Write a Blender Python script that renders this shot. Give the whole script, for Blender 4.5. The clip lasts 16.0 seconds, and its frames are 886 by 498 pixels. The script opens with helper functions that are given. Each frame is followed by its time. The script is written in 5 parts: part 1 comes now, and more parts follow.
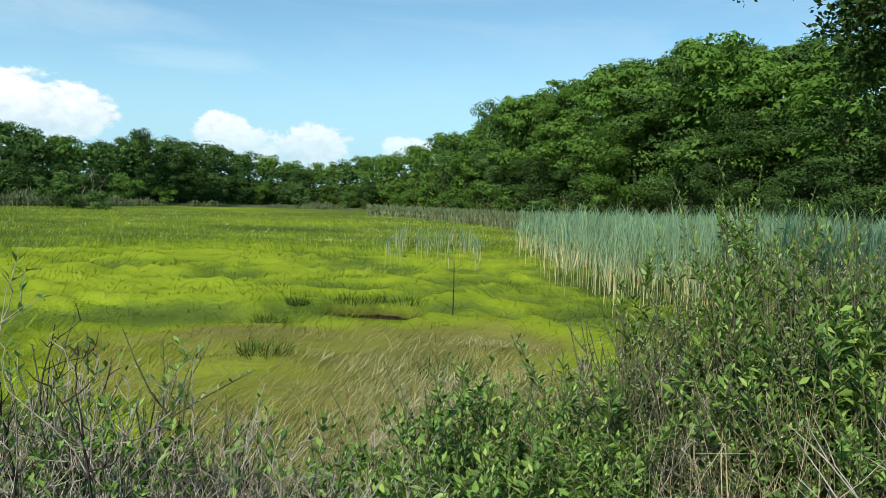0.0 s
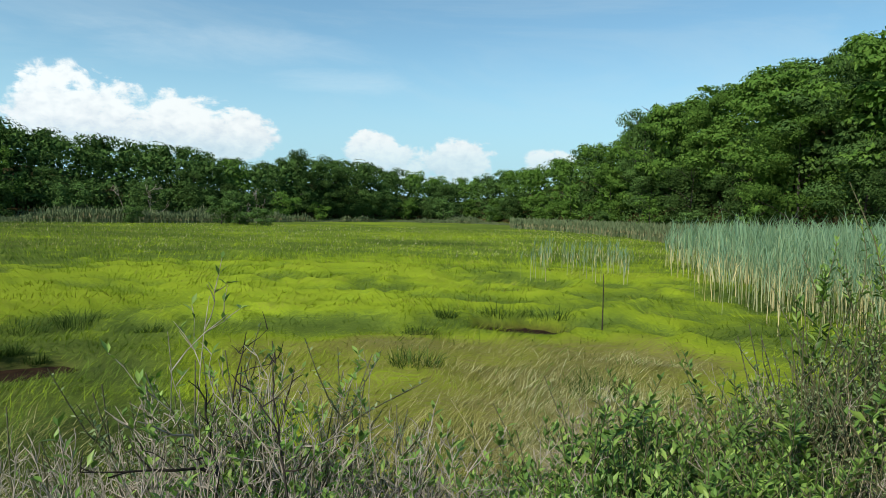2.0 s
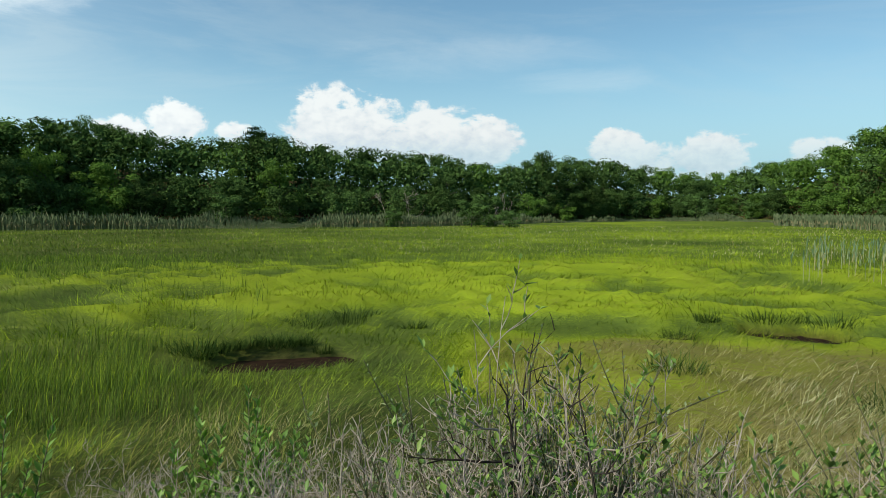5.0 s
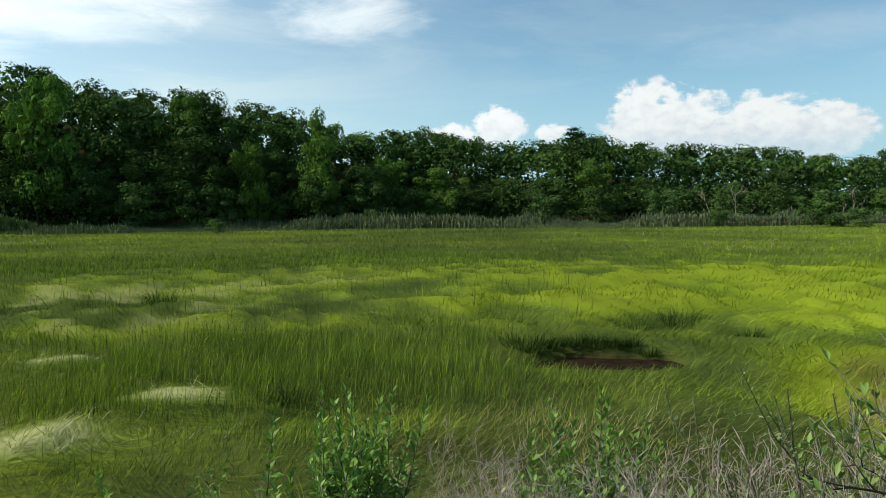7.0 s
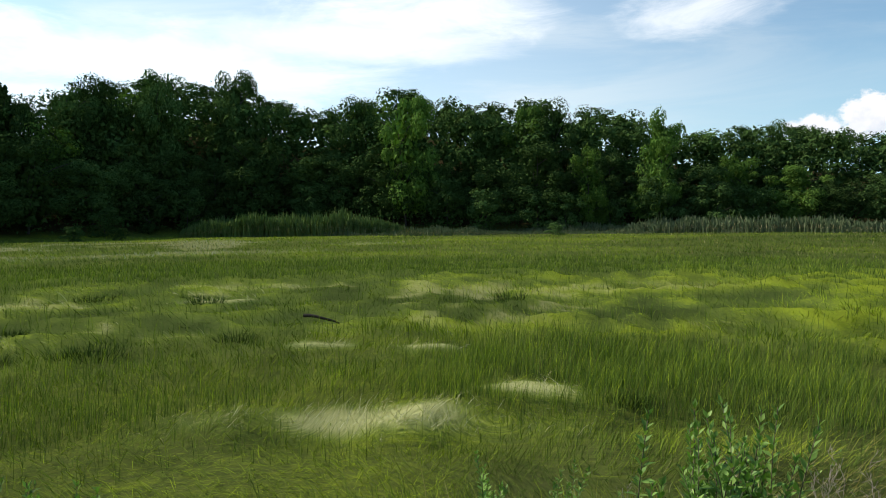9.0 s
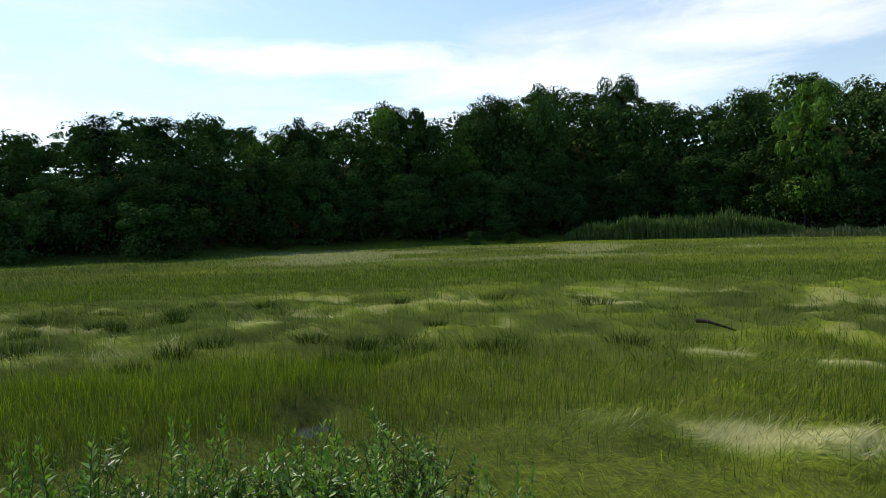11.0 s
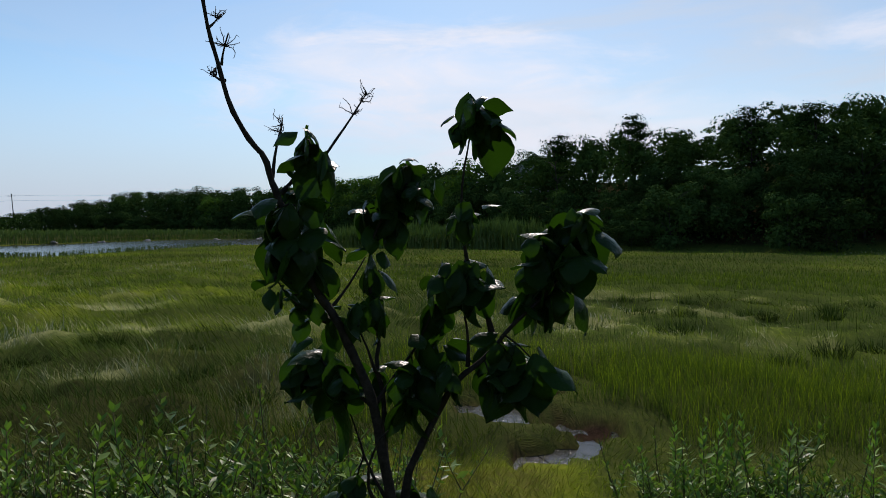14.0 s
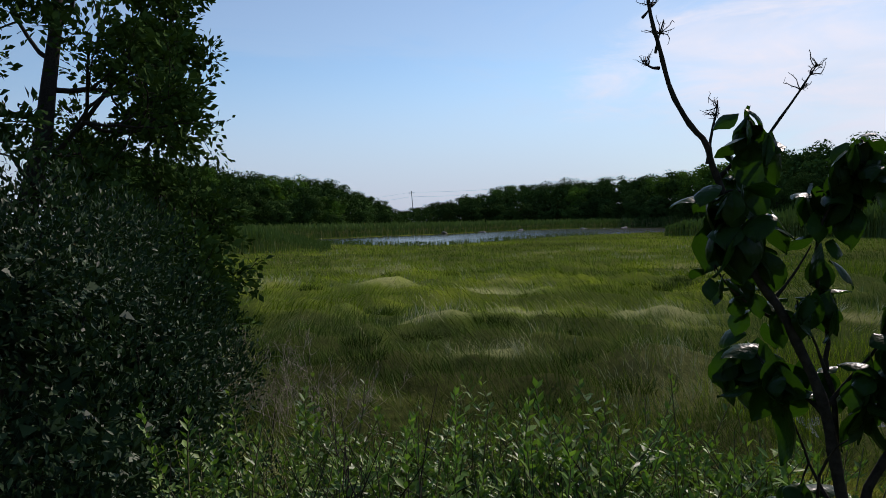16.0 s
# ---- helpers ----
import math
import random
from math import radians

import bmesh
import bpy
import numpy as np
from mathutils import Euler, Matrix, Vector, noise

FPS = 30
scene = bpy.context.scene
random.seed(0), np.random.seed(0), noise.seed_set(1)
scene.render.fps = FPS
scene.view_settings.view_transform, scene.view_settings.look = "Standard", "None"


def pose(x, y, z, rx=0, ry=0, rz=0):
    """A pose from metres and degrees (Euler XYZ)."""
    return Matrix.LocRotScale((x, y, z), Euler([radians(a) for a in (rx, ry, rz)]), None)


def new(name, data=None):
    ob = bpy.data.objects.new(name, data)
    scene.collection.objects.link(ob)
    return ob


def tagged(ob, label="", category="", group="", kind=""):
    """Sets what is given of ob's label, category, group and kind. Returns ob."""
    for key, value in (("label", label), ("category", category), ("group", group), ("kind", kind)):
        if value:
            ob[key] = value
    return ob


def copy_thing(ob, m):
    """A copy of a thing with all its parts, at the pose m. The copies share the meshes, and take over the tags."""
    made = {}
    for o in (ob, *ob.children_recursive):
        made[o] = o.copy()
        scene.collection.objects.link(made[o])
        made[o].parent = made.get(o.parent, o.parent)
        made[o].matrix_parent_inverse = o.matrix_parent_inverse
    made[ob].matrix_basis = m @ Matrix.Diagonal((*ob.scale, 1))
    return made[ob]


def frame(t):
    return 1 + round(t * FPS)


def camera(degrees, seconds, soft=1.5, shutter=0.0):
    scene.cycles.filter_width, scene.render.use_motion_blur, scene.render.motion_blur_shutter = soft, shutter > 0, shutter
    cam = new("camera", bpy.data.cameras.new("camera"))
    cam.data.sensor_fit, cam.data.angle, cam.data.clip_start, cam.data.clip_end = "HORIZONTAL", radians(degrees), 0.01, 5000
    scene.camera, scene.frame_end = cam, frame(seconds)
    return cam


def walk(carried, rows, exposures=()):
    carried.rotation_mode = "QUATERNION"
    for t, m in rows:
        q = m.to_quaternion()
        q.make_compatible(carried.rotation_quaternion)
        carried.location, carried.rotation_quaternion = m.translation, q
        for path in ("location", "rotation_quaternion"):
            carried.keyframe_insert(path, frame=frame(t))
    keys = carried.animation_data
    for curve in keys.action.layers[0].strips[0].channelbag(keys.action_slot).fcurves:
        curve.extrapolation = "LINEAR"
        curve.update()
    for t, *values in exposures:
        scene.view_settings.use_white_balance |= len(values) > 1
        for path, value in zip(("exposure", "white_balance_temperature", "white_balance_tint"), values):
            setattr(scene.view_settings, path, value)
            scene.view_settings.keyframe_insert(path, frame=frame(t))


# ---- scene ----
# camera: an arm's length out from a person who turns on the spot on a low bank
cam = camera(63.4, 16.0, soft=0.4)
EYE = 2.4
ROWS = [
    (0.0, 0.000, 0.450, -0.04, -3.50, -2.20),
    (0.5, -0.019, 0.450, 2.40, -3.29, -2.03),
    (1.0, -0.041, 0.448, 5.19, -3.06, -1.83),
    (1.5, -0.065, 0.445, 8.25, -2.90, -1.70),
    (2.0, -0.088, 0.441, 11.33, -2.79, -1.53),
    (2.5, -0.117, 0.434, 15.10, -2.43, -1.29),
    (3.0, -0.143, 0.427, 18.53, -2.62, -1.02),
    (3.5, -0.168, 0.418, 21.85, -2.60, -0.89),
    (6.0, -0.296, 0.339, 41.16, -3.16, 0.25),
    (6.5, -0.338, 0.297, 48.77, -3.04, 0.20),
    (7.0, -0.371, 0.255, 55.50, -3.00, 0.34),
    (7.5, -0.402, 0.202, 63.37, -2.61, 0.49),
    (8.0, -0.422, 0.155, 69.85, -2.41, 0.73),
    (8.5, -0.435, 0.113, 75.40, -2.37, 0.84),
    (9.0, -0.446, 0.064, 81.87, -2.52, 0.63),
    (9.5, -0.450, 0.004, 89.52, -2.03, 1.81),
    (12.0, -0.365, -0.263, 125.70, -1.88, 0.46),
    (12.5, -0.327, -0.310, 133.48, -1.37, 0.19),
    (13.0, -0.271, -0.359, 142.93, -0.69, 0.11),
    (13.5, -0.216, -0.395, 151.32, -1.28, -0.05),
    (14.0, -0.157, -0.422, 159.64, -1.63, 0.14),
    (14.5, -0.099, -0.439, 167.35, -1.75, 0.30),
    (15.0, -0.043, -0.448, 174.57, -1.99, 0.78),
    (15.5, 0.016, -0.450, 182.06, -2.25, 0.92),
    (16.0, 0.064, -0.446, 188.11, -2.21, 1.06),
]
EXPOSURES = [(0.0, 0.0, 6500, 5), (1.5, -0.12, 6550, 5), (3.5, -0.2, 6600, 5), (6.0, -0.28, 6700, 6), (8.0, -0.2, 6700, 9), (9.5, -0.14, 6700, 15), (12.0, -0.5, 6650, 17), (13.0, -0.72, 6650, 19), (14.5, -0.9, 6600, 23), (16.0, -0.9, 6580, 25)]
walk(cam, [(t, pose(x, y, EYE, 90 + pitch, roll, yaw)) for t, x, y, yaw, pitch, roll in ROWS], EXPOSURES)

# ---- world and sun ----
SUN_YAW, SUN_EL = 156.0, 39.0
sun_dir = Vector((-math.sin(radians(SUN_YAW)) * math.cos(radians(SUN_EL)), math.cos(radians(SUN_YAW)) * math.cos(radians(SUN_EL)), math.sin(radians(SUN_EL))))


class Nodes:
    """Short hand for node trees: n.add(type, inputs by name, props)."""

    def __init__(self, tree):
        self.tree = tree
        tree.nodes.clear()

    def add(self, kind, props=None, **inputs):
        nd = self.tree.nodes.new(kind)
        for k, v in (props or {}).items():
            setattr(nd, k, v)
        for k, v in inputs.items():
            self.put(nd, k, v)
        return nd

    def put(self, nd, key, v):
        if key.startswith("i") and key[1:].isdigit():
            sock = nd.inputs[int(key[1:])]
        else:
            sock = nd.inputs[key.replace("_", " ")]
        if isinstance(v, bpy.types.NodeSocket):
            self.tree.links.new(v, sock)
        elif isinstance(v, bpy.types.Node):
            self.tree.links.new(v.outputs[0], sock)
        else:
            sock.default_value = v

    def math(self, op, a, b=0.0, clamp=False):
        return self.add("ShaderNodeMath", {"operation": op, "use_clamp": clamp}, i0=a, i1=b).outputs[0]

    def ramp(self, fac, stops):
        nd = self.add("ShaderNodeValToRGB", None, Fac=fac)
        el = nd.color_ramp.elements
        while len(el) < len(stops):
            el.new(0.5)
        for e, (p, c) in zip(el, stops):
            e.position, e.color = p, (*c, 1.0)
        return nd.outputs[0]

    def smooth(self, v, a, b):
        nd = self.add("ShaderNodeMapRange", {"interpolation_type": "SMOOTHSTEP"}, Value=v)
        nd.inputs["From Min"].default_value, nd.inputs["From Max"].default_value = a, b
        return nd.outputs[0]


def noise_at(n, vec, scale, detail=4.0, rough=0.55, dist=0.0):
    return n.add("ShaderNodeTexNoise", None, Vector=vec, Scale=scale, Detail=detail, Roughness=rough, Distortion=dist).outputs[0]


def build_world():
    world = bpy.data.worlds.new("sky")
    world.use_nodes = True
    scene.world = world
    n = Nodes(world.node_tree)
    sky = n.add("ShaderNodeTexSky", {"sky_type": "NISHITA", "sun_disc": False, "sun_elevation": radians(SUN_EL), "sun_rotation": radians(-SUN_YAW), "air_density": 1.0, "dust_density": 0.25, "ozone_density": 1.5})
    co = n.add("ShaderNodeTexCoord").outputs["Generated"]
    sep = n.add("ShaderNodeSeparateXYZ", None, Vector=co)
    x, y, z = sep.outputs
    flat = n.math("POWER", n.math("ADD", n.math("MULTIPLY", x, x), n.math("MULTIPLY", y, y)), 0.5)
    el = n.math("MULTIPLY", n.math("ARCTAN2", z, flat), 57.2958)
    az = n.math("ADD", 90.0, n.math("MULTIPLY", n.math("ARCTAN2", n.math("MULTIPLY", y, -1.0), n.math("MULTIPLY", x, -1.0)), 57.2958))
    # thin veil and streaks high up
    stretched = n.add("ShaderNodeCombineXYZ", None, X=n.math("MULTIPLY", az, 0.035), Y=n.math("MULTIPLY", el, 0.16), Z=0.0)
    streak = noise_at(n, stretched, 1.0, 6.0, 0.62, 0.6)
    band = n.math("MULTIPLY", n.smooth(el, 3.0, 9.0), n.math("SUBTRACT", 1.0, n.smooth(el, 14.0, 30.0)))
    side = n.smooth(n.math("ABSOLUTE", n.math("SUBTRACT", az, 112.0)), 70.0, 30.0)
    veil = n.math("MULTIPLY", n.math("MULTIPLY", n.smooth(streak, 0.42, 0.62), band), n.math("ADD", 0.14, n.math("MULTIPLY", side, 0.5)))
    haze = n.math("MULTIPLY", n.smooth(el, 13.0, 0.0), n.math("ADD", 0.07, n.math("MULTIPLY", side, 0.37)))
    milk = n.math("MULTIPLY", side, n.smooth(el, 34.0, 10.0))
    haze = n.math("ADD", haze, n.math("MULTIPLY", milk, 0.33))
    veil = n.math("MAXIMUM", veil, n.math("ADD", haze, n.math("MULTIPLY", veil, 0.5)), True)
    # broad thin banks of cloud
    broken = noise_at(n, n.add("ShaderNodeCombineXYZ", None, X=n.math("MULTIPLY", az, 0.11), Y=n.math("MULTIPLY", el, 0.38), Z=7.0), 1.0, 8.0, 0.65, 0.5)
    banks = None
    for a, e, w, h, k, rag in ((160.0, 10.5, 13.0, 4.6, 0.95, 5.5), (150.0, 7.0, 16.0, 2.6, 0.85, 5.5), (121.0, 13.3, 11.0, 1.2, 0.8, 5.5), (84.0, 15.5, 9.0, 2.4, 0.8, 5.5), (100.0, 11.0, 14.0, 2.6, 0.7, 5.5), (63.0, 15.0, 4.5, 1.8, 0.75, 5.5), (112.0, 8.0, 14.0, 2.0, 0.6, 5.5), (28.0, 12.0, 9.0, 1.4, 0.18, 5.5), (20.0, 10.0, 5.0, 1.0, 0.2, 5.5), (161.0, 11.5, 10.0, 3.0, 0.95, 3.2), (154.0, 9.5, 8.0, 2.4, 0.9, 3.2), (167.0, 12.5, 6.0, 2.2, 0.8, 3.2), (121.0, 13.0, 9.0, 0.9, 0.9, 2.5), (88.0, 13.5, 10.0, 1.6, 0.9, 3.0)):
        da = n.math("DIVIDE", n.math("SUBTRACT", az, a), w)
        de = n.math("DIVIDE", n.math("SUBTRACT", el, e), h)
        d = n.math("ADD", n.math("MULTIPLY", da, da), n.math("MULTIPLY", de, de))
        d = n.math("ADD", d, n.math("MULTIPLY", n.math("SUBTRACT", broken, 0.5), rag))
        one = n.math("MULTIPLY", n.smooth(d, 2.1, -0.9), k)
        banks = one if banks is None else n.math("MAXIMUM", banks, one)
    # heaped clouds: soft blobs with a flat base, broken up by noise
    puff_co = n.add("ShaderNodeCombineXYZ", None, X=n.math("MULTIPLY", az, 0.30), Y=n.math("MULTIPLY", el, 0.42), Z=3.0)
    puff = noise_at(n, puff_co, 1.1, 8.0, 0.62, 0.35)
    fine = noise_at(n, puff_co, 3.2, 6.0, 0.6, 0.2)
    heap, rise = None, None
    for a, e, w, h in ((39.3, 6.6, 3.4, 2.7), (36.0, 6.4, 3.0, 2.5), (31.8, 6.0, 3.4, 2.3), (28.0, 5.6, 3.0, 2.0), (51.2, 6.4, 2.2, 1.6), (54.0, 5.6, 2.8, 1.2), (46.8, 5.9, 1.3, 0.8), (17.3, 4.6, 2.0, 1.7), (13.6, 3.8, 2.6, 1.5), (9.9, 4.3, 2.3, 1.7), (2.8, 4.0, 2.2, 1.1)):
        da = n.math("DIVIDE", n.math("SUBTRACT", az, a), w)
        de = n.math("DIVIDE", n.math("SUBTRACT", el, e), h)
        d = n.math("ADD", n.math("MULTIPLY", da, da), n.math("MULTIPLY", de, de))
        one = n.smooth(d, 2.2, 0.0)
        up = n.math("MULTIPLY", one, de)
        heap = one if heap is None else n.math("MAXIMUM", heap, one)
        rise = up if rise is None else n.math("ADD", rise, up)
    lump = n.math("ADD", n.math("MULTIPLY", n.math("SUBTRACT", puff, 0.5), 2.6), n.math("MULTIPLY", n.math("SUBTRACT", fine, 0.5), 0.9))
    cum = n.smooth(n.math("ADD", heap, lump), 0.34, 0.8)
    cum = n.math("MULTIPLY", cum, n.math("ADD", 0.55, n.math("MULTIPLY", n.smooth(el, 3.6, 6.4), 0.45)))
    cum = n.math("MULTIPLY", cum, n.smooth(heap, 0.03, 0.3))
    body = n.math("ADD", n.math("ADD", 0.76, n.math("MULTIPLY", rise, 0.35)), n.math("MULTIPLY", n.math("SUBTRACT", fine, 0.5), 1.6), True)
    grey = n.add("ShaderNodeMix", {"data_type": "RGBA"}, Factor=body)
    grey.inputs[6].default_value, grey.inputs[7].default_value = (6.6, 7.7, 9.2, 1), (10.8, 11.3, 11.8, 1)
    tint = n.add("ShaderNodeMix", {"data_type": "RGBA", "blend_type": "MULTIPLY"}, Factor=1.0)
    n.tree.links.new(sky.outputs[0], tint.inputs[6])
    tint.inputs[7].default_value = (1.24, 1.56, 1.58, 1)
    lit = n.add("ShaderNodeMix", {"data_type": "RGBA"}, Factor=veil)
    n.tree.links.new(tint.outputs[2], lit.inputs[6])
    lit.inputs[7].default_value = (8.3, 9.5, 10.0, 1)
    thin = n.add("ShaderNodeMix", {"data_type": "RGBA"}, Factor=banks)
    n.tree.links.new(lit.outputs[2], thin.inputs[6])
    thin.inputs[7].default_value = (11.4, 12.2, 12.7, 1)
    # pale air near the horizon
    shore = n.smooth(az, 100.0, 176.0)
    air = n.add("ShaderNodeMix", {"data_type": "RGBA"}, Factor=shore)
    air.inputs[6].default_value, air.inputs[7].default_value = (4.4, 7.2, 9.6, 1), (5.9, 7.2, 9.2, 1)
    depth = n.math("MULTIPLY", n.smooth(el, 13.0, 0.0), n.math("SUBTRACT", 0.85, n.math("MULTIPLY", side, 0.75)))
    low = n.add("ShaderNodeMix", {"data_type": "RGBA"}, Factor=n.math("MAXIMUM", depth, n.math("MULTIPLY", n.smooth(az, 146.0, 176.0), n.math("MULTIPLY", n.smooth(el, 12.0, 0.0), 0.8))))
    n.tree.links.new(thin.outputs[2], low.inputs[6])
    n.tree.links.new(air.outputs[2], low.inputs[7])
    mix = n.add("ShaderNodeMix", {"data_type": "RGBA"}, Factor=cum)
    n.tree.links.new(low.outputs[2], mix.inputs[6])
    n.tree.links.new(grey.outputs[2], mix.inputs[7])
    # the whole sky brightens towards the sun
    near = n.math("COSINE", n.math("MULTIPLY", n.math("SUBTRACT", az, SUN_YAW), 0.0174533))
    gain = n.math("ADD", 0.093, n.math("MULTIPLY", n.smooth(near, -0.9, 1.0), 0.04))
    bg = n.add("ShaderNodeBackground", None, Strength=gain)
    n.tree.links.new(mix.outputs[2], bg.inputs[0])
    n.add("ShaderNodeOutputWorld", None, Surface=bg)


build_world()
sun = new("sun", bpy.data.lights.new("sun", "SUN"))
sun.data.energy, sun.data.angle, sun.data.color = 5.6, radians(0.6), (1.0, 0.94, 0.83)
sun.matrix_world = Matrix.Translation((0, 0, 60)) @ sun_dir.to_track_quat("Z", "Y").to_matrix().to_4x4()


# ---- materials ----
def material(name):
    mat = bpy.data.materials.new(name)
    mat.use_nodes = True
    return mat, Nodes(mat.node_tree)


def leaf_material(name, stops, rough=0.5, through_light=0.35, spec=0.35, attr=None, patch=0.0, veins=False, glow_tint=(1.0, 1.25, 0.45), vary=0.18):
    """Thin leaves: gloss on top, some light passes through. stops: colours over a random number for each leaf or over an attribute."""
    mat, n = material(name)
    geo = n.add("ShaderNodeNewGeometry")
    rnd = geo.outputs["Random Per Island"]
    if attr:
        fac = n.add("ShaderNodeAttribute", {"attribute_name": attr}).outputs["Fac"]
        fac = n.math("ADD", fac, n.math("MULTIPLY", n.math("SUBTRACT", rnd, 0.5), 0.1))
    else:
        fac = rnd
    if patch:
        big = noise_at(n, n.add("ShaderNodeNewGeometry").outputs["Position"], patch, 3.0)
        fac = n.math("ADD", fac, n.math("MULTIPLY", n.math("SUBTRACT", big, 0.5), 0.9))
    col = n.ramp(fac, stops)
    hsv = n.add("ShaderNodeHueSaturation", None, Color=col, Value=n.math("ADD", 1.0 - vary, n.math("MULTIPLY", n.add("ShaderNodeObjectInfo").outputs["Random"], 2.0 * vary)))
    if spec > 0:
        bs = n.add("ShaderNodeBsdfPrincipled", None, Base_Color=hsv, Roughness=rough)
        bs.inputs["Specular IOR Level"].default_value = spec
        if veins:
            crinkle = n.add("ShaderNodeBump", None, Strength=0.6, Distance=0.012, Height=noise_at(n, n.add("ShaderNodeNewGeometry").outputs["Position"], 28.0, 2.0))
            n.tree.links.new(crinkle.outputs[0], bs.inputs["Normal"])
    else:
        bs = n.add("ShaderNodeBsdfDiffuse", None, Color=hsv)
    tint = n.add("ShaderNodeMix", {"data_type": "RGBA", "blend_type": "MULTIPLY"}, Factor=1.0)
    n.tree.links.new(hsv.outputs[0], tint.inputs[6])
    tint.inputs[7].default_value = (*glow_tint, 1)
    tr = n.add("ShaderNodeBsdfTranslucent")
    n.tree.links.new(tint.outputs[2], tr.inputs[0])
    mix = n.add("ShaderNodeMixShader", None, i0=through_light, i1=bs, i2=tr)
    n.add("ShaderNodeOutputMaterial", None, Surface=mix)
    return mat


def bark_material(name, a, b, scale=14.0):
    mat, n = material(name)
    co = n.add("ShaderNodeNewGeometry").outputs["Position"]
    v = noise_at(n, co, scale, 6.0, 0.65)
    col = n.ramp(v, [(0.3, a), (0.7, b)])
    bump = n.add("ShaderNodeBump", None, Strength=0.5, Distance=0.01, Height=v)
    bs = n.add("ShaderNodeBsdfPrincipled", None, Base_Color=col, Roughness=0.85, Normal=bump)
    bs.inputs["Specular IOR Level"].default_value = 0.1
    n.add("ShaderNodeOutputMaterial", None, Surface=bs)
    return mat


GRASS_STOPS = [(0.0, (0.016, 0.036, 0.008)), (0.3, (0.072, 0.115, 0.024)), (0.45, (0.135, 0.195, 0.03)), (0.6, (0.31, 0.405, 0.022)), (0.78, (0.225, 0.2, 0.06)), (0.9, (0.37, 0.35, 0.155)), (1.0, (0.55, 0.54, 0.33))]
M_GRASS = leaf_material("marsh grass", GRASS_STOPS, 0.75, 0.06, 0.0, attr="tone")
M_CORD = leaf_material("cordgrass blade", GRASS_STOPS, 0.7, 0.2, 0.0, attr="tone", glow_tint=(1.1, 1.2, 0.4))
M_REED = leaf_material("reed leaf", [(0.0, (0.11, 0.19, 0.118)), (0.5, (0.17, 0.255, 0.142)), (0.8, (0.33, 0.34, 0.19)), (1.0, (0.56, 0.44, 0.23))], 0.55, 0.15, 0.08, attr="tone")
M_REED_DARK = leaf_material("dark reed leaf", [(0.0, (0.075, 0.125, 0.04)), (0.5, (0.12, 0.175, 0.055)), (0.8, (0.18, 0.205, 0.085)), (1.0, (0.3, 0.26, 0.12))], 0.6, 0.12, 0.0, attr="tone")
M_REED_FAR = leaf_material("dull reed leaf", [(0.0, (0.085, 0.12, 0.06)), (0.5, (0.125, 0.16, 0.08)), (0.8, (0.2, 0.205, 0.11)), (1.0, (0.3, 0.26, 0.14))], 0.7, 0.1, 0.0, attr="tone")
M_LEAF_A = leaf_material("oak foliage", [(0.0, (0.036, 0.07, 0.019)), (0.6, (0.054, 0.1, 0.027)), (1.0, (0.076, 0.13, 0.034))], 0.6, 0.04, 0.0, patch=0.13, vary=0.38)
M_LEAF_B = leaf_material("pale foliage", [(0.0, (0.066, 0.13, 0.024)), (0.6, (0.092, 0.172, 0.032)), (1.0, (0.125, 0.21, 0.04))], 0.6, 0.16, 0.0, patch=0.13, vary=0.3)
M_LEAF_C = leaf_material("pine needles", [(0.0, (0.01, 0.026, 0.008)), (0.6, (0.02, 0.046, 0.012)), (1.0, (0.036, 0.07, 0.018))], 0.6, 0.06, 0.0)
M_SHRUB = leaf_material("shrub leaf", [(0.0, (0.07, 0.13, 0.03)), (0.6, (0.135, 0.23, 0.045)), (1.0, (0.27, 0.37, 0.085))], 0.42, 0.22, 0.2)
M_SPRIG = leaf_material("bright shrub leaf", [(0.0, (0.11, 0.21, 0.04)), (0.6, (0.17, 0.3, 0.06)), (1.0, (0.28, 0.42, 0.1))], 0.45, 0.25, 0.15)
M_SAGE = leaf_material("dull shrub leaf", [(0.0, (0.1, 0.145, 0.06)), (0.6, (0.16, 0.21, 0.09)), (1.0, (0.27, 0.31, 0.16))], 0.55, 0.15, 0.15)
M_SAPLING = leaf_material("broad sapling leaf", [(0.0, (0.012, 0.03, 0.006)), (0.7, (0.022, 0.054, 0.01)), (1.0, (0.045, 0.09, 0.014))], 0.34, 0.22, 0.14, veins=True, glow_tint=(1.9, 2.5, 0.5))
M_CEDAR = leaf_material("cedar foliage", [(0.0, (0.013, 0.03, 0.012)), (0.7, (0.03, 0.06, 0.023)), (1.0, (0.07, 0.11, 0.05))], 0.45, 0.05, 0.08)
M_BARK = bark_material("bark", (0.03, 0.025, 0.02), (0.09, 0.078, 0.065), 9.0)
M_TWIG = bark_material("grey twig", (0.15, 0.12, 0.095), (0.52, 0.45, 0.37), 22.0)
M_STEM = bark_material("green-brown stem", (0.06, 0.06, 0.028), (0.17, 0.16, 0.085), 40.0)
M_STRAW = bark_material("straw stalk", (0.3, 0.24, 0.13), (0.6, 0.5, 0.32), 30.0)
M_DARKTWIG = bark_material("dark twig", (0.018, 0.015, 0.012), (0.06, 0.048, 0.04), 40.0)


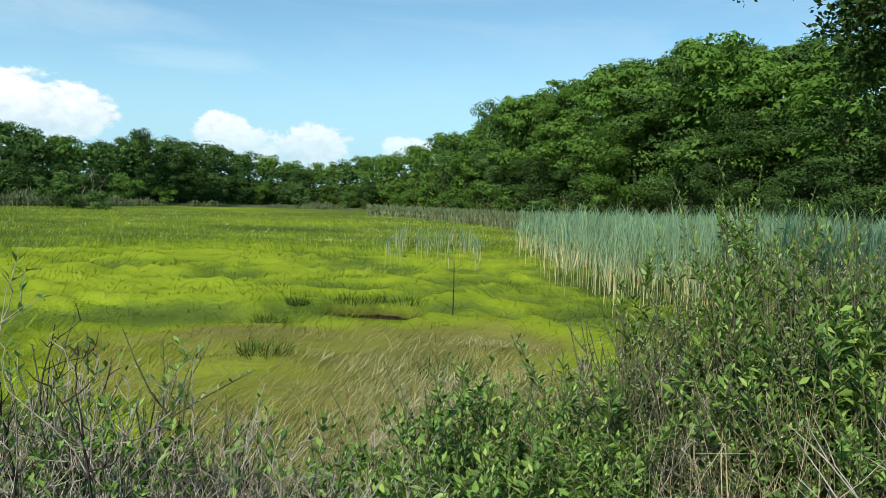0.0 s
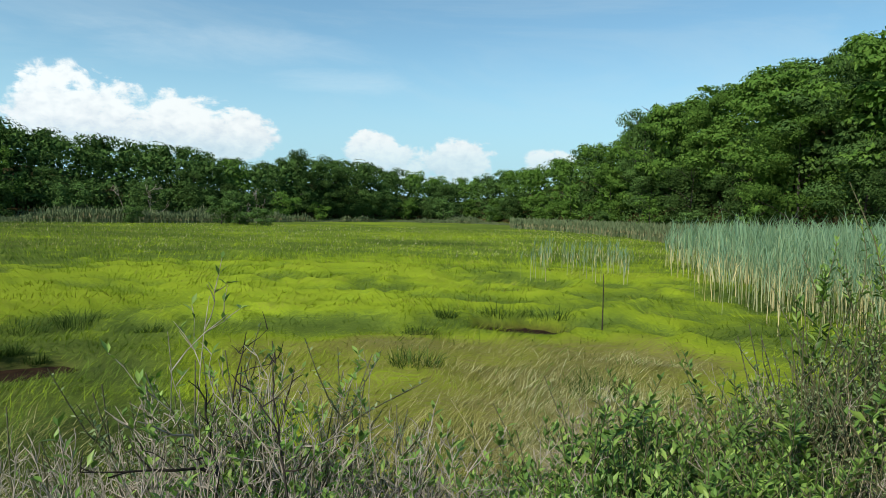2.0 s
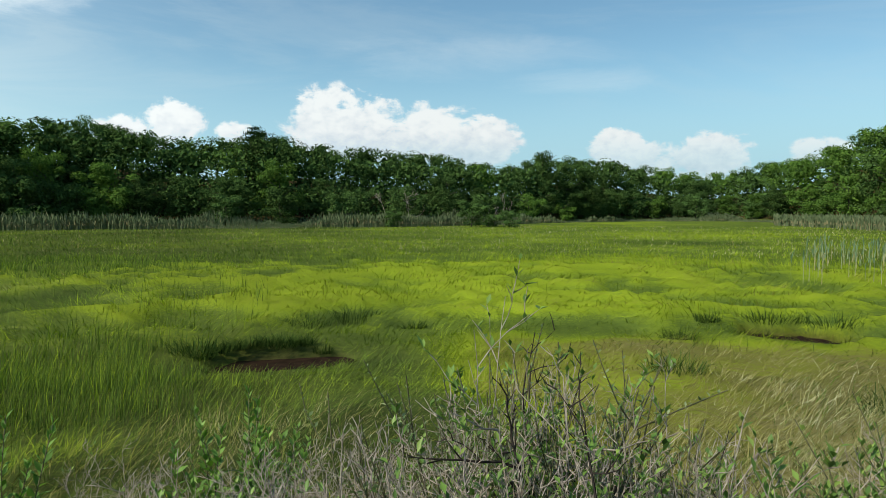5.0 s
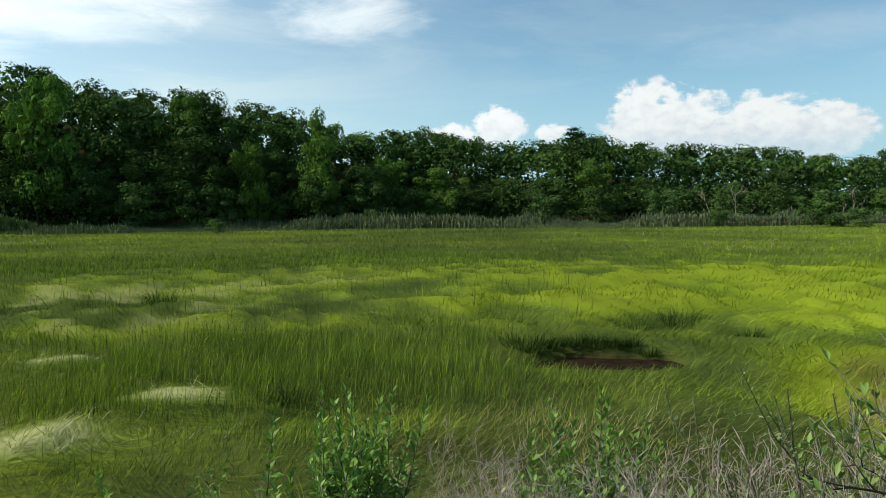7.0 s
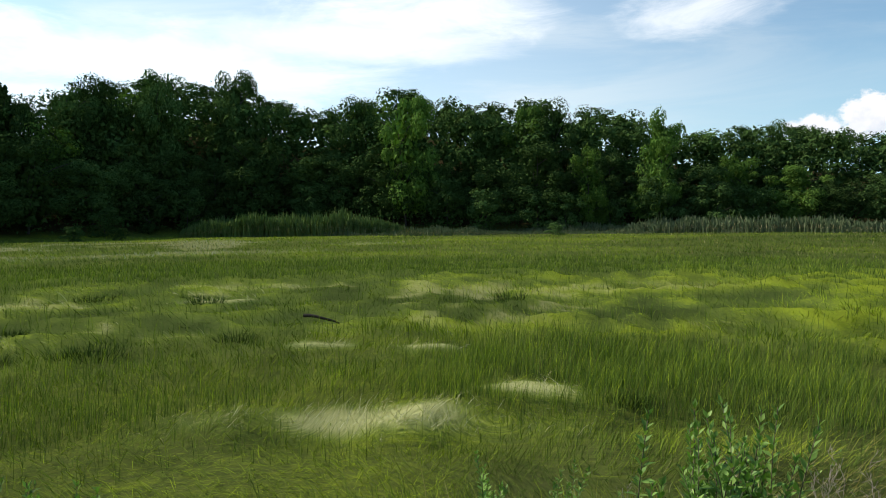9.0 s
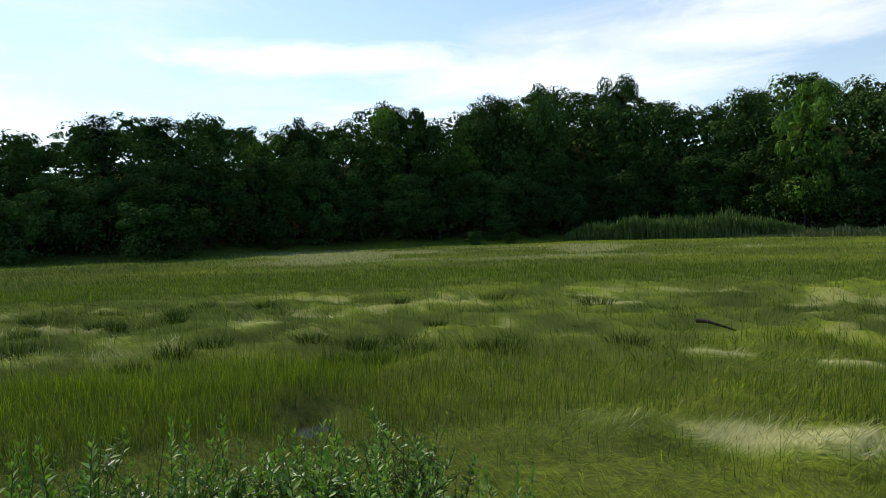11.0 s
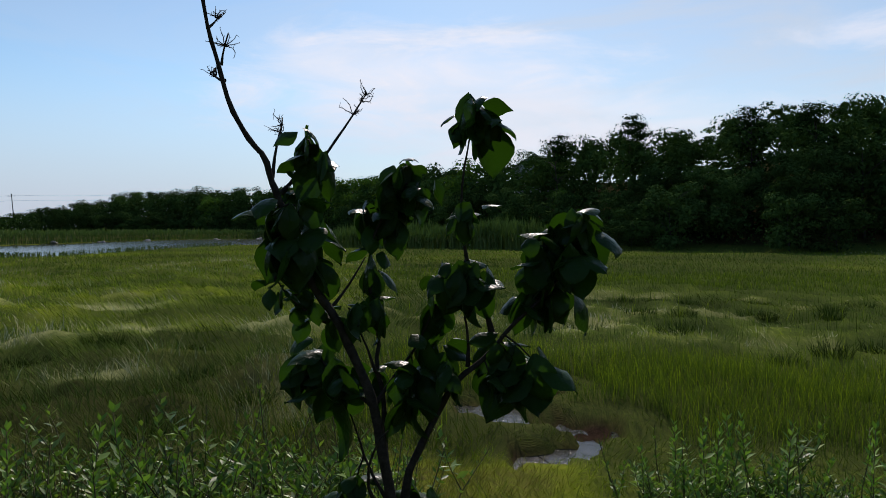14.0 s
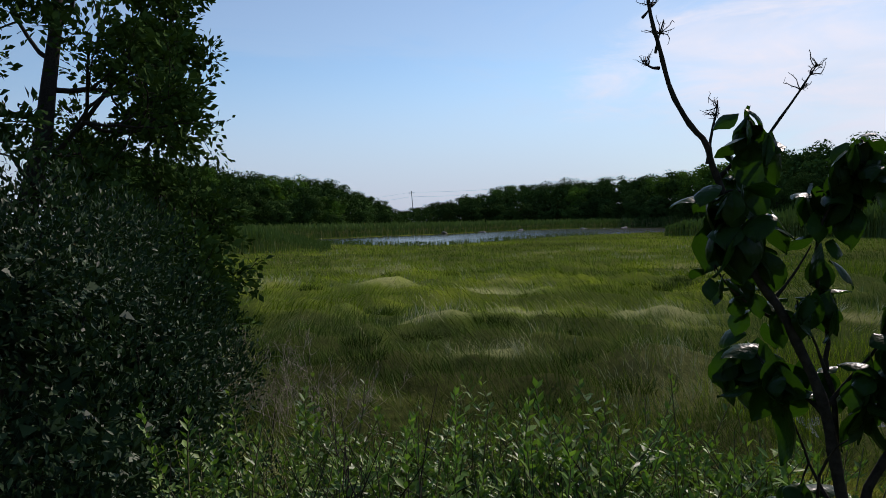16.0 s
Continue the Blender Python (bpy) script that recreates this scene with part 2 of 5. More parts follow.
def ground_material():
    mat, n = material("marsh ground")
    co = n.add("ShaderNodeNewGeometry").outputs["Position"]
    tone = n.add("ShaderNodeAttribute", {"attribute_name": "tone"}).outputs["Fac"]
    mud_shade = n.add("ShaderNodeAttribute", {"attribute_name": "mud_shade"}).outputs["Fac"]
    fine = noise_at(n, co, 9.0, 8.0, 0.7)
    broad = noise_at(n, co, 0.22, 5.0, 0.6)
    # combed, lodged stalks: noise drawn out along a wandering grain
    turn = n.math("MULTIPLY", noise_at(n, co, 0.16, 2.0, 0.5), 9.0)
    grain_co = n.add("ShaderNodeVectorRotate", {"rotation_type": "Z_AXIS"}, Vector=co, Angle=turn)
    grain_co = n.add("ShaderNodeMapping", None, Vector=grain_co)
    grain_co.inputs["Scale"].default_value = (0.7, 7.0, 2.0)
    grain = noise_at(n, grain_co.outputs[0], 2.2, 6.0, 0.65, 0.8)
    fac = n.math("ADD", tone, n.math("ADD", n.math("MULTIPLY", n.math("SUBTRACT", fine, 0.5), 0.2), n.math("MULTIPLY", n.math("SUBTRACT", broad, 0.5), 0.25)))
    fac = n.math("ADD", fac, n.math("MULTIPLY", n.math("SUBTRACT", grain, 0.5), 0.55))
    col = n.ramp(fac, GRASS_STOPS)
    pale = n.add("ShaderNodeAttribute", {"attribute_name": "pale"}).outputs["Fac"]
    pale = n.smooth(n.math("ADD", pale, n.math("MULTIPLY", n.math("SUBTRACT", grain, 0.5), 0.8)), 0.15, 0.85)
    hay = n.add("ShaderNodeMix", {"data_type": "RGBA"}, Factor=pale)
    n.tree.links.new(col, hay.inputs[6])
    hay.inputs[7].default_value = (0.4, 0.4, 0.17, 1)
    col = hay.outputs[2]
    mud = n.ramp(fine, [(0.3, (0.018, 0.012, 0.008)), (0.7, (0.07, 0.042, 0.027))])
    mix = n.add("ShaderNodeMix", {"data_type": "RGBA"}, Factor=mud_shade)
    n.tree.links.new(col, mix.inputs[6])
    n.tree.links.new(mud, mix.inputs[7])
    bump = n.add("ShaderNodeBump", None, Strength=0.55, Distance=0.1, Height=n.math("ADD", grain, n.math("MULTIPLY", fine, 0.4)))
    bs = n.add("ShaderNodeBsdfDiffuse", None, Normal=bump)
    n.tree.links.new(mix.outputs[2], bs.inputs["Color"])
    n.add("ShaderNodeOutputMaterial", None, Surface=bs)
    return mat


def water_material():
    mat, n = material("pond water")
    co = n.add("ShaderNodeNewGeometry").outputs["Position"]
    v = noise_at(n, co, 9.0, 6.0, 0.65)
    bump = n.add("ShaderNodeBump", None, Strength=0.22, Distance=0.05, Height=v)
    bs = n.add("ShaderNodeBsdfPrincipled", None, Roughness=0.14, Normal=bump)
    bs.inputs["Base Color"].default_value = (0.03, 0.032, 0.028, 1)
    bs.inputs["IOR"].default_value = 1.33
    n.add("ShaderNodeOutputMaterial", None, Surface=bs)
    return mat


def plain_material(name, a, b, scale=5.0, rough=0.8, spec=0.5):
    mat, n = material(name)
    v = noise_at(n, n.add("ShaderNodeNewGeometry").outputs["Position"], scale, 6.0, 0.65)
    bump = n.add("ShaderNodeBump", None, Strength=0.3, Distance=0.02, Height=v)
    bs = n.add("ShaderNodeBsdfPrincipled", None, Base_Color=n.ramp(v, [(0.3, a), (0.7, b)]), Roughness=rough, Normal=bump)
    bs.inputs["Specular IOR Level"].default_value = spec
    n.add("ShaderNodeOutputMaterial", None, Surface=bs)
    return mat


M_GROUND, M_WATER = ground_material(), water_material()
M_ROCK = plain_material("weathered rock", (0.16, 0.145, 0.125), (0.42, 0.39, 0.35), 1.2)
M_MUD = plain_material("wet mud", (0.01, 0.006, 0.003), (0.035, 0.02, 0.011), 5.0, 1.0, 0.05)
M_ROOF = plain_material("grey shingles", (0.09, 0.09, 0.1), (0.17, 0.17, 0.18), 3.0)
M_SIDING = plain_material("house siding", (0.36, 0.36, 0.35), (0.46, 0.46, 0.45), 2.0)
M_GLASS = plain_material("dark window", (0.02, 0.025, 0.03), (0.04, 0.045, 0.05), 2.0, 0.1)

# ---- plan ----
rng = np.random.default_rng(7)


def polar(az, r):
    a = np.radians(az)
    return -r * np.sin(a), r * np.cos(a)


def azimuth(x, y):
    return (np.degrees(np.arctan2(-x, y)) + 90.0) % 360.0 - 90.0


def hash2(ix, iy, seed):
    v = np.sin(ix * 127.1 + iy * 311.7 + seed * 74.7) * 43758.5453
    return v - np.floor(v)


def vnoise(x, y, seed=0):
    ix, iy = np.floor(x), np.floor(y)
    fx, fy = x - ix, y - iy
    fx, fy = fx * fx * (3 - 2 * fx), fy * fy * (3 - 2 * fy)
    a, b = hash2(ix, iy, seed), hash2(ix + 1, iy, seed)
    c, d = hash2(ix, iy + 1, seed), hash2(ix + 1, iy + 1, seed)
    return (a * (1 - fx) + b * fx) * (1 - fy) + (c * (1 - fx) + d * fx) * fy


def fbm(x, y, seed=0, octaves=4):
    s, amp, tot = 0.0, 1.0, 0.0
    for o in range(octaves):
        s, tot = s + amp * vnoise(x * 2 ** o, y * 2 ** o, seed + o), tot + amp
        amp *= 0.5
    return s / tot


def step(v, a, b):
    k = np.clip((v - a) / (b - a), 0, 1)
    return k * k * (3 - 2 * k)


# skyline of the woods: azimuth (left of the start), elevation in degrees
SKY = [(-90, 9), (-45, 12), (-26, 12.5), (-21, 12.7), (-17.5, 12.3), (-12, 10.5), (-8.8, 9.5), (-5, 8.4), (-2.3, 5.9), (1.2, 5.3), (4, 4.0), (9, 3.0), (11, 2.8), (15.6, 3.5), (20, 4.4), (23, 4.4), (25.6, 3.4), (31.6, 4.5), (36, 4.7),
       (43, 5.7), (49, 5.3), (57, 6.2), (62, 6.3), (69, 8.0), (76, 9.0), (80, 8.7), (85, 10.0), (88, 9.0), (93, 8.4), (97.5, 10.3), (104, 10.4), (108, 9.6), (112, 8.6), (115.6, 10), (119, 8.3), (126, 8.2), (134.5, 8.8),
       (140, 7.5), (148, 7.0), (153, 5.8), (158, 5.0), (166, 4.2), (171, 3.2), (183, 2.7), (189, 1.4), (191.5, 0.8), (196, 3.1), (203, 4.0), (215, 6), (270, 9)]
# front of the woods: azimuth, metres
EDGE = [(-90, 14), (-50, 30), (-36, 46), (-25, 66), (-15, 84), (-5, 120), (3, 170), (9, 205), (16, 190), (24, 150), (31, 122), (45, 112), (60, 112), (72, 104), (85, 106), (100, 116), (112, 104), (120, 99), (134, 80),
        (146, 84), (155, 100), (163, 125), (170, 185), (180, 215), (190, 230), (196, 165), (206, 135), (212, 60), (222, 22), (270, 14)]


def sky_el(az):
    return np.interp(az, [p[0] for p in SKY], [p[1] for p in SKY])


def edge_r(az):
    return np.interp(az, [p[0] for p in EDGE], [p[1] for p in EDGE])


POND_NEAR = [(160, 150), (171, 126), (178.5, 106), (183, 90), (187, 76), (190, 74), (196, 84), (203, 103), (206, 120)]
POND_FAR = [(160, 150), (171, 182), (178.5, 182), (183, 164), (187, 140), (190, 132), (196, 118), (203, 105), (206, 120)]
POOLS = [(-8.65, 9.1, 1.35, 0.85, 1.03), (-1.4, 16.2, 1.2, 1.1, 0.05), (-4.1, -9.1, 0.75, 0.55, 1.2), (-4.9, -8.0, 0.5, 0.65, 0.6), (-3.9, -7.4, 0.75, 0.35, 0.1), (-8.4, -5.2, 0.4, 0.25, 0.0), (-5.4, -10.0, 0.5, 0.3, 0.9)]


def pond(x, y):
    az, r = azimuth(x, y), np.hypot(x, y)
    near = np.interp(az, [p[0] for p in POND_NEAR], [p[1] for p in POND_NEAR])
    far = np.interp(az, [p[0] for p in POND_FAR], [p[1] for p in POND_FAR])
    wob = 4.0 * (fbm(x * 0.12, y * 0.12, 5) - 0.5)
    return step(np.minimum(r - near + wob, far - r + wob), -1.0, 1.5) * ((az > 160) & (az < 206))


def pools(x, y):
    v = 0.0
    for px_, py_, a, b, turn in POOLS:
        c, s = math.cos(turn), math.sin(turn)
        u, w = (x - px_) * c + (y - py_) * s, -(x - px_) * s + (y - py_) * c
        d = np.hypot(u / a, w / b) + (0.6 * (fbm(x * 1.3, y * 1.3, 9, 2) - 0.5) if py_ > 0 else 1.3 * (fbm(x * 3.1, y * 3.1, 9, 3) - 0.42))
        v = np.maximum(v, 1 - step(d, 0.75, 1.15))
    return v


def bank(x, y):
    """Height of the low bank that the path runs on."""
    az, r = azimuth(x, y), np.hypot(x, y)
    view = step(az, -75, -30) * (1 - step(az, 208, 245))
    foot = np.interp(az, [-90, -30, 0, 40, 90, 130, 180, 215, 270], [16, 9, 6.5, 6.0, 5.5, 6.0, 6.5, 9, 16])
    slope = 0.85 * (1 - step(r, 1.2, foot)) * (0.92 + 0.16 * fbm(x * 0.8, y * 0.8, 3))
    return np.where(view > 0.999, slope, view * slope + (1 - view) * (0.9 + 0.25 * (fbm(x * 0.3, y * 0.3, 3) - 0.5)))


def hill(x, y):
    az, r = azimuth(x, y), np.hypot(x, y)
    e = edge_r(az)
    top = 2.4 + (e + 45) * np.tan(np.radians(sky_el(az))) - 10.5
    return np.maximum(top, 0.8) * step(r - e, -2, 48) + 0.4 * step(r - e, -6, 4) + 2.0 * step(r - e, 6, 26) * step(np.radians(sky_el(az)) * e, 3.0, 6.0)


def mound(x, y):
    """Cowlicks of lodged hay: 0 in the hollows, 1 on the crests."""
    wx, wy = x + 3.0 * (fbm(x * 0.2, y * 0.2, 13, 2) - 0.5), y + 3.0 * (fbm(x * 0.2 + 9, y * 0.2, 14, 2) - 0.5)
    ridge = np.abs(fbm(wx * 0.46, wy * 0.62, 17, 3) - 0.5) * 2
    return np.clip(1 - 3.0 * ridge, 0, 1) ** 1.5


DRIFTS = [(-9.1, 0.3, 2.3, 0.75, 1.4), (-9.9, 2.5, 0.9, 0.6, 0.9), (0.9, -13.2, 1.3, 0.5, 0.1), (0.8, -19.6, 1.7, 0.9, 0.0), (5.0, -18.8, 1.3, 0.4, 3.4), (2.7, -17.3, 1.8, 0.7, 3.3), (1.7, -25.0, 2.2, 1.3, 3.2), (-2.6, -18.4, 1.5, 0.8, 3.0), (6.6, -27.5, 2.4, 1.0, 3.38),
          (-16.1, -11.9, 1.4, 0.6, 2.2), (-22.1, -3.3, 1.6, 0.7, 1.7), (-14.0, -0.4, 0.9, 0.4, 1.6), (-13.3, 1.7, 0.9, 0.4, 1.45), (-8.5, -14.5, 0.7, 0.4, 2.6)]


def drift(x, y):
    """Bleached swathes of combed-over hay."""
    v = 0.0
    wob = 0.5 * (fbm(x * 1.1, y * 1.1, 23, 3) - 0.5)
    for bx, by, bl, bw, turn in DRIFTS:
        c, q = math.cos(turn), math.sin(turn)
        u, w = (x - bx) * c + (y - by) * q, -(x - bx) * q + (y - by) * c
        v = np.maximum(v, 1 - step(np.hypot(u / bl, (w + 0.18 * u * u / bl) / bw) + 1.6 * wob, 0.15, 1.2))
    return v


def ground_z(x, y):
    x, y = np.asarray(x, float), np.asarray(y, float)
    r = np.hypot(x, y)
    az = azimuth(x, y)
    hay = step(r, 13, 17) * (1 - step(r, 26, 46)) * (1 - 0.4 * step(az, 66, 92))
    hum = (0.16 + 0.2 * step(r, 6, 8) * (1 - step(r, 14, 18))) * (fbm(x * 0.75, y * 0.75, 11, 3) - 0.5) + hay * (0.24 * mound(x, y) - 0.04 + 0.3 * (fbm(x * 0.12, y * 0.12, 19, 2) - 0.5)) + 0.05 * drift(x, y)
    tuss = step(az, 150, 168) * step(r, 6.5, 9) * (1 - 0.5 * step(r, 40, 60))
    hum = hum + tuss * 0.5 * (np.abs(fbm(x * 0.55, y * 0.55, 15, 3) - 0.5) * 2 - 0.3)
    z = bank(x, y) + hill(x, y) + hum * step(r, 4.5, 9) * (1 - 0.7 * step(r, 50, 66))
    wet = pools(x, y)
    return z - 0.4 * pond(x, y) - wet * (np.where(y < 0, 0.3, 0.42) - np.where(y < 0, 0.5, 0.0) * (fbm(x * 1.7, y * 1.7, 29, 2) - 0.42))


def tone_at(x, y, strewn=True):
    """Which grass grows where, plus some painted shading: 0 dark rushes, 0.45 green, 0.6 bright salt hay, 0.8 straw, 1
    bleached.
    """
    az, r = azimuth(x, y), np.hypot(x, y)
    big = fbm(x * 0.09, y * 0.09, 21)
    mid = fbm(x * 0.35, y * 0.35, 27)
    streak = fbm(az * 0.14, np.log(r + 1) * 9.0, 33)
    t = 0.43 + 0.25 * (big - 0.5) + (0.3 - 0.14 * step(r, 34, 50)) * (streak - 0.5)
    inside = lambda a0, a1, r0, r1, s=4.0, q=2.0: step(az, a0 - s, a0 + s) * (1 - step(az, a1 - s, a1 + s)) * step(r, r0 - q, r0 + q) * (1 - step(r, r1 - q, r1 + q))
    dice = hash2(x * 51.3, y * 47.9, 3.0)
    pale = np.zeros(np.shape(x))

    def blend(t, w, to):
        return t * (1 - w) + to * w

    def strew(t, w, to):
        if not strewn:
            if to > 0.9:
                np.maximum(pale, 0.78 * w, out=pale)
            return t
        return np.where(dice < w, to, t)

    t = t + 0.05 * step(r, 40, 52) - 0.08 * step(r, 36, 46) * (1 - step(az, 56, 72))
    t = strew(t, 0.16 * step(r, 34, 50), 0.82)
    t = blend(t, inside(-8, 80, 16, 34, 6, 3), 0.6 + 0.18 * (mid - 0.5))
    t = blend(t, inside(-12, 30, 6, 14.5, 5, 1.5), 0.79 + 0.4 * (mid - 0.5))
    t = strew(t, 0.28 * step(mid, 0.5, 0.62) * inside(-14, 34, 6, 15.5, 5, 1.5), 0.33)
    t = blend(t, inside(24, 66, 5.0, 9.5, 6, 1), 0.35 + 0.3 * (mid - 0.5))
    t = strew(t, 0.45 * inside(26, 62, 5.0, 9, 6, 1), 0.8)
    t = blend(t, inside(80, 140, 4.5, 9, 6, 1), 0.45 + 0.2 * (mid - 0.5))
    t = blend(t, inside(55, 165, 8.0, 15, 6, 1.2), 0.40 + 0.05 * (1 - step(az, 110, 135)) + 0.2 * (mid - 0.5))
    combed = fbm(az * 0.3, np.log(r + 1) * 13.0, 37)
    # tone drops where this hay is backlit, shade put into the colour
    t = blend(t, inside(58, 168, 15, 28, 5, 2), 0.44 - 0.06 * step(az, 100, 130) + 0.06 * (1 - step(az, 62, 84)) + 0.4 * (mid - 0.5) + 0.45 * (combed - 0.5))
    t = strew(t, 0.7 * step(0.6 * combed + 0.4 * mid, 0.48, 0.62) * inside(58, 168, 16, 28, 5, 2), 0.95)
    t = blend(t, inside(62, 168, 29, 42, 5, 2.5), 0.37 + 0.1 * (mid - 0.5))
    t = strew(t, 0.7 * inside(86, 128, 52, 90, 6, 5) * step(streak, 0.42, 0.54), 0.95)
    t = blend(t, inside(164, 214, 5, 19, 4, 2), 0.33 + 0.4 * (mid - 0.5))
    t = strew(t, 0.5 * step(mid, 0.5, 0.66) * inside(166, 212, 6, 20, 4, 2), 0.92)
    t = blend(t, inside(164, 212, 19, 62, 4, 3), 0.48 + 0.3 * (mid - 0.5))
    t = strew(t, 0.65 * step(0.5 * mid + 0.5 * combed, 0.5, 0.66) * inside(164, 212, 19, 62, 4, 3), 0.95)
    t = blend(t, 0.8 * step(mid, 0.5, 0.6) * inside(150, 166, 6, 10, 4, 1), 0.8)
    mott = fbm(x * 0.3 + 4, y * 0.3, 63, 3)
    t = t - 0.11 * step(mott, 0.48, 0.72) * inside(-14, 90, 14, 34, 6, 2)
    # hay crests toned lighter, hollows darker: the mounds' shading put into the colour
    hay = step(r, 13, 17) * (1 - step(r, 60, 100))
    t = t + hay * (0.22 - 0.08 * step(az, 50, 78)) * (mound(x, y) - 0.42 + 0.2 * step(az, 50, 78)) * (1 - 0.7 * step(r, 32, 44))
    # light put into the tone: darker grass where backlit, lighter where front-lit
    t = t - 0.06 * step(az, 110, 140) * step(r, 7, 10) * (1 - step(az, 160, 172)) + 0.06 * (1 - step(az, 28, 60)) * step(r, 15, 20)
    t = np.minimum(t, 0.65 + 0.4 * (1 - inside(-14, 90, 15.5, 40, 6, 1.5)))
    t = strew(t, 0.88 * drift(x, y), 0.93)
    return np.clip(t, 0, 1) if strewn else (np.clip(t, 0, 1), pale)


# ---- mesh helpers ----
def tri_mesh(name, V, T, mats, attrs=None, smooth=False):
    V, T = np.asarray(V, np.float32), np.asarray(T, np.int32)
    me = bpy.data.meshes.new(name)
    me.vertices.add(len(V))
    me.vertices.foreach_set("co", V.ravel())
    me.loops.add(T.size)
    me.loops.foreach_set("vertex_index", T.ravel())
    me.polygons.add(len(T))
    me.polygons.foreach_set("loop_start", np.arange(len(T), dtype=np.int32) * 3)
    me.polygons.foreach_set("loop_total", np.full(len(T), 3, np.int32))
    if smooth:
        me.polygons.foreach_set("use_smooth", np.ones(len(T), bool))
    for k, v in (attrs or {}).items():
        me.attributes.new(k, "FLOAT", "POINT").data.foreach_set("value", np.asarray(v, np.float32))
    me.update()
    me.materials.append(mats)
    return me


def part(name, me, parent, label=""):
    ob = new(name, me)
    ob.parent = parent
    if label:
        ob["label"] = label
    return ob


def discard(ob):
    """Take out a pattern that was never planted."""
    for o in (*ob.children_recursive, ob):
        bpy.data.objects.remove(o)


def slivers(P, heading, length, width, lean, droop):
    """Far blades: one sliver each."""
    n = len(P)
    face = rng.uniform(0, 2 * np.pi, n)
    d = np.stack([np.cos(heading), np.sin(heading), np.zeros(n)], 1)
    s = np.stack([np.cos(face), np.sin(face), np.zeros(n)], 1) * (width * 0.6)[:, None]
    t = P + length[:, None] * (np.cos(lean)[:, None] * np.array([0, 0, 1.0]) + np.sin(lean)[:, None] * d)
    V = np.stack([P - s, P + s, t], 1).reshape(-1, 3)
    return V, (np.arange(n) * 3)[:, None] + np.array([[0, 1, 2]]), 3


def blades(P, heading, length, width, lean, droop, face=None):
    """Grass blades: root, bend and tip. Returns vertices, triangles and how many vertices a blade has."""
    n = len(P)
    face = heading + rng.uniform(-1.2, 1.2, n) + np.pi / 2 if face is None else face
    d = np.stack([np.cos(heading), np.sin(heading), np.zeros(n)], 1)
    s = np.stack([np.cos(face), np.sin(face), np.zeros(n)], 1) * (width * 0.5)[:, None]
    up = np.array([0, 0, 1.0])
    m = P + (length * 0.55)[:, None] * (np.cos(lean)[:, None] * up + np.sin(lean)[:, None] * d)
    l2 = lean + droop
    t = m + (length * 0.5)[:, None] * (np.cos(l2)[:, None] * up + np.sin(l2)[:, None] * d)
    V = np.stack([P - s, P + s, m - s * 0.75, m + s * 0.75, t], 1).reshape(-1, 3)
    base = (np.arange(n) * 5)[:, None]
    T = np.concatenate([base + [0, 1, 3], base + [0, 3, 2], base + [2, 3, 4]], 0)
    return V, T, 5


def tubes(segments, sides=4):
    """Tapered rods: rows of (start, end, radius at start, radius at end)."""
    A = np.array([s[0] for s in segments], float)
    B = np.array([s[1] for s in segments], float)
    ra, rb = np.array([s[2] for s in segments]), np.array([s[3] for s in segments])
    D = B - A
    D /= np.linalg.norm(D, axis=1)[:, None] + 1e-9
    ref = np.where(np.abs(D[:, 2:3]) > 0.9, np.array([[1.0, 0, 0]]), np.array([[0, 0, 1.0]]))
    U = np.cross(D, ref)
    U /= np.linalg.norm(U, axis=1)[:, None]
    W = np.cross(D, U)
    ring = []
    for C, rad in ((A, ra), (B, rb)):
        for k in range(sides):
            a = 2 * math.pi * k / sides
            ring.append(C + rad[:, None] * (math.cos(a) * U + math.sin(a) * W))
    V = np.stack(ring, 1).reshape(-1, 3)
    base = (np.arange(len(A)) * 2 * sides)[:, None]
    T = []
    for k in range(sides):
        j = (k + 1) % sides
        T += [base + [k, j, sides + j], base + [k, sides + j, sides + k]]
    return V, np.concatenate(T, 0)


def small_leaves(P, D, N, length, width):
    n = len(P)
    D = D / (np.linalg.norm(D, axis=1)[:, None] + 1e-9)
    S = np.cross(D, N)
    S /= np.linalg.norm(S, axis=1)[:, None] + 1e-9
    N = np.cross(S, D)
    L, W = length[:, None], width[:, None]
    mid = P + D * L * 0.5 + N * W * 0.2
    V = np.stack([P, mid - S * W * 0.5, P + D * L, mid + S * W * 0.5], 1).reshape(-1, 3)
    b = (np.arange(n) * 4)[:, None]
    return V, np.concatenate([b + [0, 2, 1], b + [0, 3, 2]], 0)


def chain(pts, radii, sides=6):
    """One rod, bent at every point, with a ring of corners at each."""
    pts = [np.asarray(p, float) for p in pts]
    V, T = [], []
    for i, p in enumerate(pts):
        d = pts[min(i + 1, len(pts) - 1)] - pts[max(i - 1, 0)]
        d = d / (np.linalg.norm(d) + 1e-9)
        u = np.cross(d, np.array([0.31, 0.95, 0.07]))
        u /= np.linalg.norm(u)
        w = np.cross(d, u)
        for k in range(sides):
            a = 2 * math.pi * k / sides
            V.append(p + radii[i] * (math.cos(a) * u + math.sin(a) * w))
    for i in range(len(pts) - 1):
        for k in range(sides):
            j = (k + 1) % sides
            a, b, c, d = i * sides + k, i * sides + j, (i + 1) * sides + j, (i + 1) * sides + k
            T += [(a, b, c), (a, c, d)]
    n = (len(pts) - 1) * sides
    T += [(n, n + k, n + k + 1) for k in range(1, sides - 1)]
    return np.array(V), np.array(T)


def taper(n, r0, r1, power=1.0):
    return [r0 + (r1 - r0) * (i / (n - 1)) ** power for i in range(n)]


